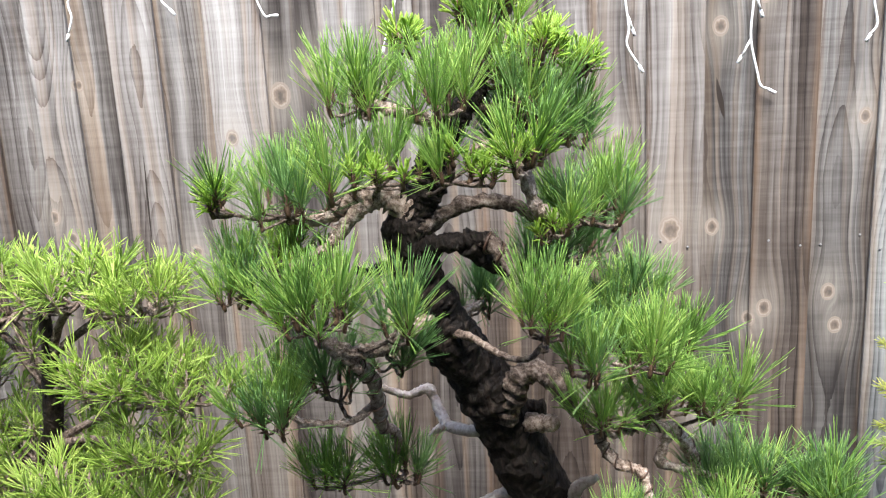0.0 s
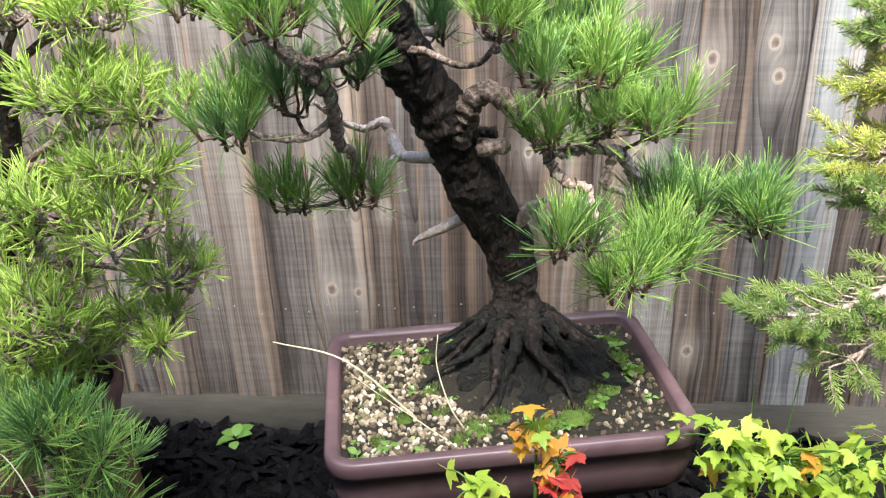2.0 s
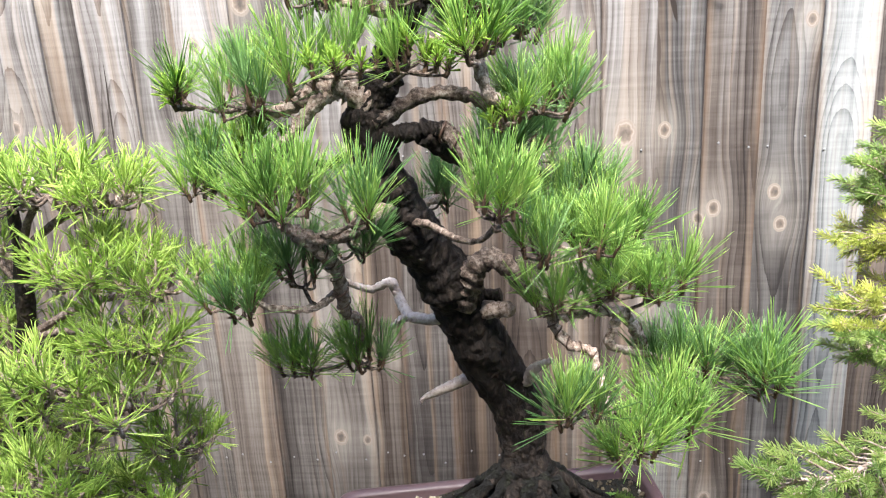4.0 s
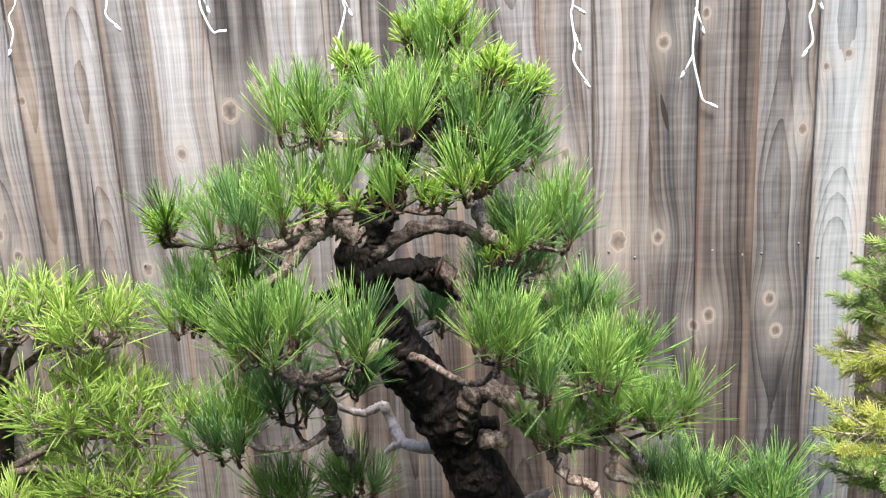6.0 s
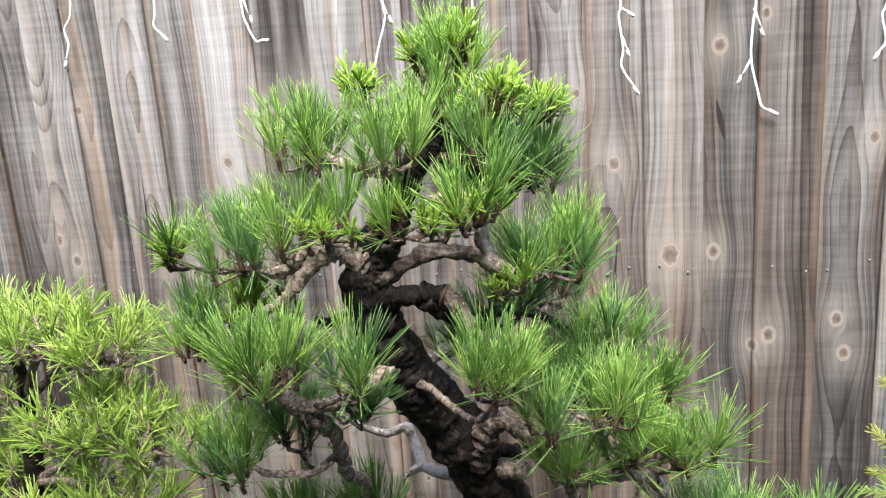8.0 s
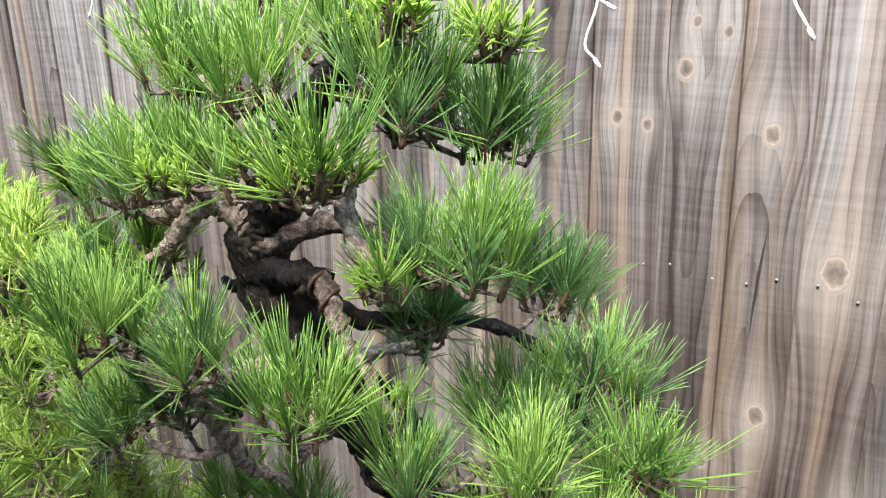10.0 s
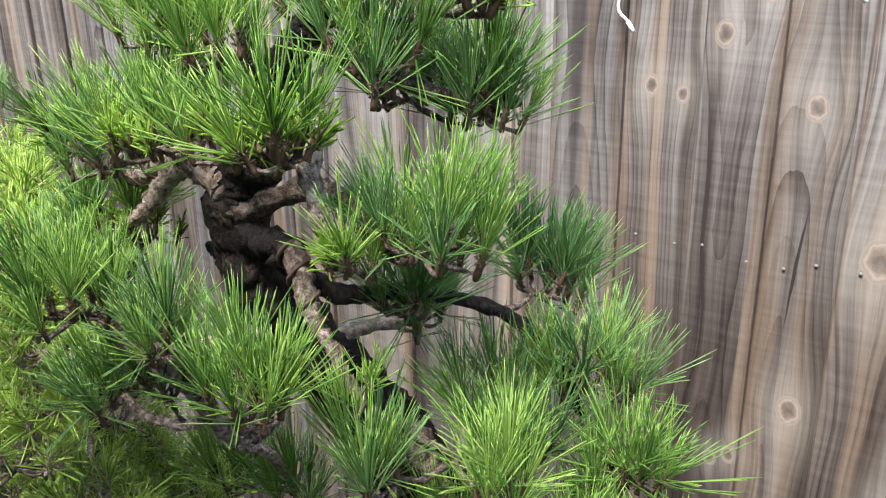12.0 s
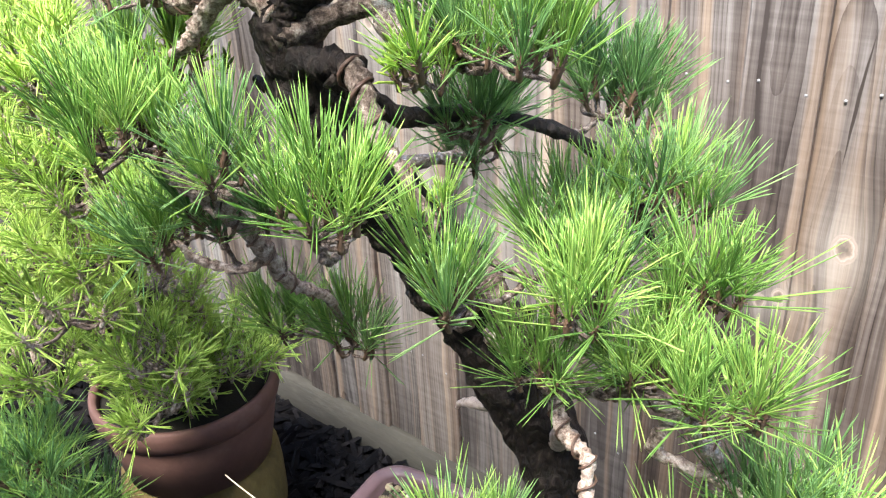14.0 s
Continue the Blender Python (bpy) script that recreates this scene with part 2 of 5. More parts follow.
        cut = math_node(nt, "MULTIPLY", math_node(nt, "SUBTRACT", math_node(nt, "MULTIPLY", inside, half), off), 1500.0, clamp=True)
        col = mix(nt, cut, col, (0.02, 0.015, 0.012))
    col = mix(nt, math_node(nt, "MULTIPLY", math_node(nt, "MULTIPLY", halo, fine), 0.62, clamp=True), col, (0.36, 0.33, 0.29))
    ringed = math_node(nt, "ADD", mask, math_node(nt, "MULTIPLY", math_node(nt, "SUBTRACT", noise_tex(nt, vec(math_node(nt, "MULTIPLY", x, 150.0), math_node(nt, "MULTIPLY", z, 110.0)), 1.0, 3), 0.5), 0.6))
    core = ramp(nt, ringed, ((0.0, (0.1, 0.08, 0.066)), (0.14, (0.25, 0.21, 0.18)), (0.42, (0.2, 0.165, 0.138)), (0.55, (0.3, 0.255, 0.215)), (0.74, (0.16, 0.122, 0.094)), (1.0, (0.05, 0.04, 0.033))))
    col = mix(nt, math_node(nt, "MULTIPLY", math_node(nt, "MULTIPLY", mask, 4.0, clamp=True), 0.72), col, core)
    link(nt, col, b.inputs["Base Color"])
    h = math_node(nt, "ADD", math_node(nt, "MULTIPLY", fine, 0.5), math_node(nt, "MULTIPLY", saw, 0.35))
    h = math_node(nt, "ADD", h, math_node(nt, "MULTIPLY", broad, 0.8))
    h = math_node(nt, "SUBTRACT", h, math_node(nt, "MULTIPLY", late, 0.5))
    bump(nt, b, h, 0.6, 0.002)
    return m


def needle_material(name, dark, mid, light, spread=0.9):
    m, nt, b = material(name, 0.42, 0.0, 0.45)
    isl = nt.nodes.new("ShaderNodeNewGeometry").outputs["Random Per Island"]
    ob = nt.nodes.new("ShaderNodeObjectInfo").outputs["Random"]
    f = math_node(nt, "ADD", math_node(nt, "MULTIPLY", isl, 0.55 * spread), math_node(nt, "MULTIPLY", ob, 0.45 * spread))
    c = ramp(nt, f, ((0.05, dark), (0.45, mid), (0.9, light)))
    link(nt, c, b.inputs["Base Color"])
    tr = nt.nodes.new("ShaderNodeBsdfTranslucent")
    link(nt, c, tr.inputs["Color"])
    mx = nt.nodes.new("ShaderNodeMixShader")
    mx.inputs[0].default_value = 0.5
    link(nt, b.outputs[0], mx.inputs[1])
    link(nt, tr.outputs[0], mx.inputs[2])
    link(nt, mx.outputs[0], nt.nodes["Material Output"].inputs["Surface"])
    return m


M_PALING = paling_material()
M_NEEDLE = needle_material("pine_needle", (0.106, 0.213, 0.047), (0.246, 0.448, 0.0952), (0.56, 0.739, 0.202), 1.0)
M_NEEDLE_DEEP = needle_material("deep_green_needle", (0.0784, 0.174, 0.0582), (0.174, 0.347, 0.112), (0.37, 0.56, 0.202), 1.0)
M_NEW = needle_material("new_growth", (0.19, 0.34, 0.045), (0.33, 0.52, 0.07), (0.54, 0.68, 0.14))
M_LEFT = needle_material("yellowing_needle", (0.112, 0.19, 0.0392), (0.381, 0.56, 0.101), (0.762, 0.896, 0.269), 1.0)
M_SPRUCE = needle_material("spruce_needle", (0.14, 0.26, 0.06), (0.34, 0.48, 0.13), (0.62, 0.7, 0.24))
M_SPRUCE_GOLD = needle_material("golden_spruce_needle", (0.3, 0.38, 0.06), (0.55, 0.6, 0.13), (0.85, 0.82, 0.28))
M_STRAW = mottled("dry_straw", ((0.3, (0.42, 0.35, 0.2)), (0.7, (0.68, 0.62, 0.45))), 30, 0.8)


def bark_material():
    """Dark plated bark: deep cracks between plates, a few pale flakes."""
    m, nt, b = material("dark_pine_bark", 0.72, 0.0, 0.3)
    v = scaled(nt, coords(nt), (1, 1, 0.55))
    warp = nt.nodes.new("ShaderNodeVectorMath")
    warp.operation = "ADD"
    nz = nt.nodes.new("ShaderNodeTexNoise")
    nz.inputs["Scale"].default_value = 40.0
    off = nt.nodes.new("ShaderNodeVectorMath")
    off.operation = "SCALE"
    off.inputs["Scale"].default_value = 0.03
    link(nt, v, nz.inputs["Vector"])
    link(nt, nz.outputs["Color"], off.inputs[0])
    link(nt, v, warp.inputs[0])
    link(nt, off.outputs[0], warp.inputs[1])
    vor = nt.nodes.new("ShaderNodeTexVoronoi")
    vor.feature = "DISTANCE_TO_EDGE"
    vor.inputs["Scale"].default_value = 84.0
    link(nt, warp.outputs[0], vor.inputs["Vector"])
    plate = math_node(nt, "MULTIPLY", vor.outputs["Distance"], 2.6, clamp=True)
    grain = noise_tex(nt, v, 160, 5, 0.7)
    blot = noise_tex(nt, v, 38, 4, 0.6)
    f = math_node(nt, "ADD", math_node(nt, "MULTIPLY", plate, 0.16), math_node(nt, "ADD", math_node(nt, "MULTIPLY", grain, 0.45), math_node(nt, "MULTIPLY", blot, 0.42)))
    link(nt, ramp(nt, f, ((0.3, (0.00325, 0.0026, 0.00228)), (0.45, (0.0111, 0.0078, 0.00617)), (0.56, (0.0292, 0.0208, 0.0156)), (0.66, (0.065, 0.0488, 0.039)), (0.74, (0.195, 0.163, 0.143)))), b.inputs["Base Color"])
    h = math_node(nt, "ADD", math_node(nt, "MULTIPLY", plate, 0.4), math_node(nt, "MULTIPLY", grain, 0.8))
    bump(nt, b, h, 1.0, 0.006)
    return m


M_BARK = bark_material()
M_BRANCH = mottled("flaky_branch_bark", ((0.32, (0.045, 0.03, 0.022)), (0.42, (0.22, 0.155, 0.118)), (0.52, (0.48, 0.375, 0.305)), (0.64, (0.74, 0.64, 0.56))), 170, 0.8, 330, 1.0, 0.004, (1, 1, 1), 0.3)
M_LIMB = mottled("brown_limb_bark", ((0.32, (0.018, 0.013, 0.01)), (0.43, (0.085, 0.06, 0.046)), (0.54, (0.23, 0.175, 0.14)), (0.66, (0.5, 0.43, 0.37))), 170, 0.85, 330, 1.0, 0.004, (1, 1, 1), 0.3)
M_JIN = mottled("bleached_deadwood", ((0.3, (0.2, 0.145, 0.115)), (0.46, (0.5, 0.4, 0.34)), (0.7, (0.76, 0.68, 0.62))), 140, 0.75, 300, 0.7, 0.003)
M_BUD = mottled("resinous_bud", ((0.3, (0.04, 0.024, 0.015)), (0.6, (0.12, 0.072, 0.042)), (0.85, (0.3, 0.21, 0.13))), 120, 0.6)
M_WIRE = mottled("training_wire", ((0.3, (0.05, 0.03, 0.022)), (0.7, (0.13, 0.075, 0.05))), 40, 0.45)
M_POT = mottled("unglazed_purple_brown_clay", ((0.3, (0.07, 0.042, 0.046)), (0.55, (0.112, 0.07, 0.075)), (0.85, (0.19, 0.14, 0.145))), 9, 0.42, 180, 0.12, 0.0008, spec=0.45)
M_TERRA = mottled("terracotta", ((0.3, (0.075, 0.038, 0.03)), (0.55, (0.13, 0.066, 0.05)), (0.85, (0.24, 0.15, 0.12))), 8, 0.75, 140, 0.25, 0.001)
M_SOIL = mottled("potting_soil", ((0.3, (0.006, 0.005, 0.003)), (0.6, (0.017, 0.014, 0.008)), (0.85, (0.05, 0.042, 0.024))), 60, 0.95, 220, 0.9, 0.004)
M_ROOT = mottled("mossy_root_flare", ((0.3, (0.003, 0.003, 0.003)), (0.5, (0.007, 0.0065, 0.0055)), (0.64, (0.016, 0.018, 0.008)), (0.8, (0.05, 0.048, 0.03))), 60, 0.6, 130, 1.0, 0.012, spec=0.35)
M_GRIT = mottled("brown_grit", ((0.2, (0.015, 0.012, 0.008)), (0.5, (0.05, 0.04, 0.025)), (0.8, (0.16, 0.13, 0.08))), 60, 0.9, per_island=0.7)
M_MOSS = mottled("moss", ((0.3, (0.03, 0.06, 0.008)), (0.6, (0.09, 0.15, 0.02)), (0.85, (0.2, 0.27, 0.05))), 90, 0.95, 240, 0.9, 0.004)
M_GRAVEL = mottled("pale_gravel", ((0.1, (0.0595, 0.0425, 0.0272)), (0.4, (0.119, 0.0935, 0.0553)), (0.66, (0.255, 0.212, 0.136)), (0.95, (0.476, 0.425, 0.332))), 70, 0.8, 200, 0.3, 0.001, per_island=0.9)
M_MULCH = mottled("black_bark_mulch", ((0.3, (0.0025, 0.0025, 0.003)), (0.6, (0.006, 0.0055, 0.006)), (0.9, (0.016, 0.014, 0.0135))), 40, 0.85, 120, 0.6, 0.003, per_island=0.5, spec=0.09)
M_GROUND = mottled("mulched_ground", ((0.3, (0.006, 0.006, 0.006)), (0.6, (0.01, 0.009, 0.0085)), (0.9, (0.022, 0.019, 0.016))), 12, 1.0, 60, 0.9, 0.01, spec=0.08)
M_PLINTH = mottled("plinth_timber", ((0.3, (0.0136, 0.0124, 0.00868)), (0.55, (0.0341, 0.031, 0.0223)), (0.85, (0.093, 0.0837, 0.0651))), 10, 0.85, 90, 0.6, 0.003, (0.3, 1, 1))
M_STUMP = mottled("mustard_weathered_stump", ((0.3, (0.04, 0.028, 0.008)), (0.55, (0.11, 0.08, 0.022)), (0.85, (0.22, 0.17, 0.06))), 12, 0.85, 70, 0.8, 0.006, (1, 1, 0.4))
M_STAND = mottled("dark_timber_stand", ((0.3, (0.012, 0.01, 0.008)), (0.7, (0.04, 0.032, 0.025))), 14, 0.85, 80, 0.6, 0.004, (1, 1, 0.3))
M_SKY_BLOCK = mottled("sky_block_render", ((0.3, (0.13, 0.115, 0.1)), (0.8, (0.21, 0.19, 0.17))), 3, 0.9, 60, 0.4, 0.003)
M_CORD = mottled("white_plastic_cord", ((0.3, (0.74, 0.74, 0.72)), (0.8, (0.86, 0.86, 0.84))), 30, 0.35)
M_NAIL = mottled("galvanised_nail", ((0.3, (0.116, 0.116, 0.116)), (0.8, (0.231, 0.231, 0.231))), 200, 0.5)
M_WEED = needle_material("weed_leaf", (0.06, 0.16, 0.03), (0.12, 0.28, 0.05), (0.25, 0.42, 0.1))
M_MAPLE_Y = needle_material("lime_maple_leaf", (0.28, 0.44, 0.05), (0.46, 0.6, 0.08), (0.68, 0.7, 0.13))
M_MAPLE_O = needle_material("orange_maple_leaf", (0.6, 0.42, 0.04), (0.66, 0.33, 0.05), (0.66, 0.2, 0.05))
M_MAPLE_R = needle_material("red_maple_leaf", (0.55, 0.1, 0.05), (0.55, 0.06, 0.06), (0.6, 0.2, 0.1))

# ---- mesh helpers ----
rng = random.Random(7)


def part(name, bm, mat, parent=None, label="", smooth=True):
    me = bpy.data.meshes.new(name)
    bm.to_mesh(me)
    bm.free()
    for mm in (mat if isinstance(mat, (list, tuple)) else [mat]):
        me.materials.append(mm)
    if smooth:
        me.polygons.foreach_set("use_smooth", [True] * len(me.polygons))
    ob = new(name, me)
    if parent:
        ob.parent = parent
    if label:
        ob["label"] = label
    return ob


def thing(name, label, category, place=(0, 0, 0), group="", kind=""):
    e = new(name)
    e.empty_display_size = 0.05
    e.location = place
    return tagged(e, label, category, group, kind)


def spline(pts, per=6):
    """Catmull-Rom through rows of numbers."""
    p = [np.array(q, float) for q in pts]
    p = [2 * p[0] - p[1], *p, 2 * p[-1] - p[-2]]
    out = []
    for i in range(1, len(p) - 2):
        for k in range(per):
            t = k / per
            a, b_, c, d = p[i - 1], p[i], p[i + 1], p[i + 2]
            out.append(0.5 * (2 * b_ + (c - a) * t + (2 * a - 5 * b_ + 4 * c - d) * t * t + (3 * b_ - a - 3 * c + d) * t ** 3))
    out.append(p[-2])
    return out


def tube(bm, rows, segs=8, per=5, rough=0.0, mat=0, seed=0):
    """A round limb through rows (x, y, z, radius), with an uneven skin."""
    pts = spline(rows, per)
    rings, side = [], None
    for i, q in enumerate(pts):
        a = Vector(pts[max(i - 1, 0)][:3])
        c = Vector(pts[min(i + 1, len(pts) - 1)][:3])
        d = (c - a).normalized()
        if side is None:
            side = d.orthogonal().normalized()
        side = (side - d * side.dot(d)).normalized()
        up = d.cross(side)
        ring = []
        for k in range(segs):
            w = 2 * math.pi * k / segs
            n = side * math.cos(w) + up * math.sin(w)
            r = max(q[3], 0.0004)
            if rough:
                s = Vector(q[:3]) + n * r
                r *= 1 + rough * (noise.noise(s * (0.55 / r) + Vector((seed, 0, 0))) + 0.6 * noise.noise(s * (1.5 / r)) + 0.35 * noise.noise(s * (4.0 / r)))
            ring.append(bm.verts.new(Vector(q[:3]) + n * r))
        rings.append(ring)
    for a, c in zip(rings, rings[1:]):
        for k in range(segs):
            f = bm.faces.new((a[k], a[(k + 1) % segs], c[(k + 1) % segs], c[k]))
            f.material_index = mat
    for ring, flip in ((rings[0], True), (rings[-1], False)):
        f = bm.faces.new(list(reversed(ring)) if flip else ring)
        f.material_index = mat


def needle(bm, base, way, length, width, bend, mat=0):
    """One slim three-sided needle that tapers to a point and droops a little."""
    d = way.normalized()
    s = d.orthogonal().normalized()
    s = Matrix.Rotation(rng.uniform(0, 6.28), 3, d) @ s
    u = d.cross(s)
    tri = [(s * math.cos(a) + u * math.sin(a)) * width * 0.5 for a in (0, 2.1, 4.2)]
    mid = base + d * length * 0.86 + Vector((0, 0, bend * length * 0.74))
    tip = base + d * length + Vector((0, 0, bend * length))
    a = [bm.verts.new(base + t * 0.8) for t in tri]
    b_ = [bm.verts.new(mid + t) for t in tri]
    c = bm.verts.new(tip)
    for k in range(3):
        j = (k + 1) % 3
        for vs in ((a[k], a[j], b_[j], b_[k]), (b_[k], b_[j], c)):
            bm.faces.new(vs).material_index = mat


def mesh_of(bm, name, mats):
    me = bpy.data.meshes.new(name)
    bm.to_mesh(me)
    bm.free()
    for mm in mats:
        me.materials.append(mm)
    me.polygons.foreach_set("use_smooth", [True] * len(me.polygons))
    return me


def tuft_mesh(name, count, length, low, high, stem, mats, width=0.00105, bend=0.0, fresh=0, stray=0.1):
    """A shoot along +z with its paired needles; low and high: degrees that the needles lean from it; fresh: young pale needles at its tip."""
    bm = bmesh.new()
    tube(bm, [(0, 0, -stem * 0.35, 0.0022), (0.0012, 0, stem * 0.2, 0.0027), (0, 0.001, stem * 0.6, 0.0021), (0, 0.001, stem, 0.0012)], 6, 3, 0.5, 1)
    for i in range(14):
        w, lean = i * 2.39996, radians(rng.uniform(35, 80))
        d = Vector((math.sin(lean) * math.cos(w), math.sin(lean) * math.sin(w), math.cos(lean)))
        needle(bm, Vector((0, 0, stem * (0.02 + 0.04 * i))), d, rng.uniform(0.004, 0.007), 0.0018, 0.0, 1)
    for i in range(count):
        f = i / count
        h = stem * (0.02 + 0.93 * f)
        lean = radians((low + (high - low) * rng.random() ** 0.9 if rng.random() > stray else rng.uniform(high, high + 45)) * (1.6 - 1.0 * f))
        w = i * 2.39996 + rng.uniform(-0.5, 0.5)
        d = Vector((math.sin(lean) * math.cos(w), math.sin(lean) * math.sin(w), math.cos(lean)))
        twin = d + Vector((rng.uniform(-1, 1), rng.uniform(-1, 1), rng.uniform(-1, 1))) * 0.09
        ln = length * rng.uniform(0.62, 1.12)
        sag = bend + rng.uniform(-0.05, 0.05)
        needle(bm, Vector((0, 0, h)), d, ln, width * rng.uniform(0.8, 1.15), sag)
        needle(bm, Vector((0, 0, h)), twin, ln * rng.uniform(0.88, 1.04), width * rng.uniform(0.8, 1.15), sag + rng.uniform(-0.03, 0.03))
    for i in range(fresh):
        w, lean = i * 2.39996, radians(rng.uniform(5, 55))
        d = Vector((math.sin(lean) * math.cos(w), math.sin(lean) * math.sin(w), math.cos(lean)))
        needle(bm, Vector((0, 0, stem * rng.uniform(0.6, 1.0))), d, length * rng.uniform(0.25, 0.45), width * 1.3, 0.0, 2)
    return mesh_of(bm, name, mats)


TUFT = {
    "long": [tuft_mesh("long_needle_tuft", 27, 0.07, 1, 32, 0.02, (M_NEEDLE, M_BUD, M_NEW)) for _ in range(6)],
    "mixed": [tuft_mesh("mixed_needle_tuft", 24, 0.06, 2, 38, 0.02, (M_NEEDLE, M_BUD, M_NEW), fresh=12) for _ in range(5)],
    "deep": [tuft_mesh("deep_needle_tuft", 27, 0.066, 2, 38, 0.02, (M_NEEDLE_DEEP, M_BUD, M_NEW)) for _ in range(5)],
    "wide": [tuft_mesh("splayed_needle_tuft", 24, 0.072, 8, 62, 0.022, (M_NEEDLE, M_BUD, M_NEW), 0.0012, -0.03) for _ in range(5)],
    "new": [tuft_mesh("new_growth_tuft", 24, 0.022, 6, 50, 0.016, (M_NEW, M_BUD, M_NEW), 0.0015) for _ in range(5)],
    "left": [tuft_mesh("yellow_needle_tuft", 20, 0.043, 6, 62, 0.026, (M_LEFT, M_BRANCH, M_LEFT), 0.0013, -0.04) for _ in range(6)],
}


def place_tuft(parent, kind, base, axis, size, name="needle_tuft"):
    ob = new(name, rng.choice(TUFT[kind]))
    ob.parent = parent
    turn = Vector(axis).to_track_quat("Z", "Y").to_matrix().to_4x4() @ Matrix.Rotation(rng.uniform(0, 6.28), 4, "Z")
    ob.matrix_basis = Matrix.Translation(base) @ turn @ Matrix.Diagonal((size, size, size, 1))
    return ob


def pad(tree, root, centre, radii, kinds, count, lift=0.45, size=1.0, mat=None):
    """A cushion of tufts on twigs that fan out from root; radii: half its spread along x and y, and its unevenness in height."""
    cx, cy, cz = centre
    bm = bmesh.new()
    ro = Vector(root)
    count = round(count * (1.0 if set(kinds) == {"new"} else 1.45))
    spread = (radii[0] * 0.86, radii[1] * 0.86)
    hub = ro.lerp(Vector((cx, cy, cz - 0.008)), 0.72)
    tube(bm, [(*ro, 0.003), (*(ro.lerp(hub, 0.5) + Vector((rng.uniform(-0.006, 0.006), rng.uniform(-0.006, 0.006), -0.004))), 0.0026), (*hub, 0.0021)], 7, 5, 0.6, 0, count)
    for i in range(count):
        r, w = math.sqrt((i + 0.5) / count), i * 2.39996 + rng.uniform(-0.5, 0.5)
        px, py = r * math.cos(w), r * math.sin(w)
        base = Vector((cx + px * spread[0], cy + py * spread[1], cz + rng.uniform(-1.6, 1.2) * radii[2] + 0.25 * radii[0] * (0.5 - r)))
        axis = Vector((px * lift * 0.8 + rng.uniform(-0.16, 0.16), py * lift * 0.8 + rng.uniform(-0.16, 0.16), 1.0))
        place_tuft(tree, kinds[i % len(kinds)], base, axis, size * rng.uniform(0.72, 1.12))
        mid = hub.lerp(base, 0.55) + Vector((rng.uniform(-0.006, 0.006), rng.uniform(-0.006, 0.006), -0.004))
        tube(bm, [(*hub, 0.002), (*mid, 0.0017), (*(base - axis.normalized() * 0.003), 0.0016)], 6, 4, 0.6, 0, i)
    part("twig", bm, mat or M_LIMB, tree)


def limb(tree, name, rows, mat, rough=0.38, segs=9, label=""):
    bm = bmesh.new()
    tube(bm, rows, segs + 3, 10, rough * 1.35, 0, len(rows))
    return part(name, bm, mat, tree, label)


def coil(tree, rows, turns, gap=0.0015, thick=0.0011):
    """Training wire wound round a limb."""
    pts = spline(rows, 20)
    path, side = [], Vector((0.3, 0.5, 0.8)).normalized()
    n = turns * 9
    for i in range(n + 1):
        f = i / n * (len(pts) - 1.001)
        k = int(f)
        q = pts[k] + (pts[k + 1] - pts[k]) * (f - k)
        d = (Vector(pts[k + 1][:3]) - Vector(pts[k][:3])).normalized()
        side = (side - d * side.dot(d)).normalized()
        w = 2 * math.pi * i / 9
        path.append((*(Vector(q[:3]) + (side * math.cos(w) + d.cross(side) * math.sin(w)) * (q[3] + gap)), thick))
    bm = bmesh.new()
    tube(bm, path, 5, 1)
    part("training_wire", bm, M_WIRE, tree, "dark wire wound round the branch")


def box(bm, x0, x1, y0, y1, z0, z1):
    v = [bm.verts.new(p) for p in ((x0, y0, z0), (x1, y0, z0), (x1, y1, z0), (x0, y1, z0), (x0, y0, z1), (x1, y0, z1), (x1, y1, z1), (x0, y1, z1))]
    for f in ((3, 2, 1, 0), (4, 5, 6, 7), (0, 1, 5, 4), (1, 2, 6, 5), (2, 3, 7, 6), (3, 0, 4, 7)):
        bm.faces.new([v[i] for i in f])
    return v


def lathe(bm, rows, segs=48, wobble=0.0):
    """A turned shape through (radius, height)."""
    rings = []
    for r, h in rows:
        rings.append([bm.verts.new((r * math.cos(a) * (1 + wobble * math.sin(3 * a)), r * math.sin(a), h)) for a in [2 * math.pi * k / segs for k in range(segs)]])
    for a, c in zip(rings, rings[1:]):
        for k in range(segs):
            bm.faces.new((a[k], a[(k + 1) % segs], c[(k + 1) % segs], c[k]))
    bm.faces.new(rings[-1])
    bm.faces.new(list(reversed(rings[0])))


# ---- ground and fence ----
GROUND = 0.025
bm = bmesh.new()
bmesh.ops.create_grid(bm, x_segments=60, y_segments=60, size=3)
for v in bm.verts:
    v.co.z = GROUND + 0.008 * noise.noise(v.co * 5)
edge = 3.0
far = 3000.0
ring = [(-edge, -edge), (edge, -edge), (edge, edge), (-edge, edge)]
outer = [bm.verts.new((x * far / edge, y * far / edge, GROUND)) for x, y in ring]
inner = [bm.verts.new((x, y, GROUND)) for x, y in ring]
for i in range(4):
    j = (i + 1) % 4
    bm.faces.new((outer[i], outer[j], inner[j], inner[i]))
tagged(part("ground", bm, M_GROUND), "dark ground covered in black bark mulch", "ground", kind="structure")

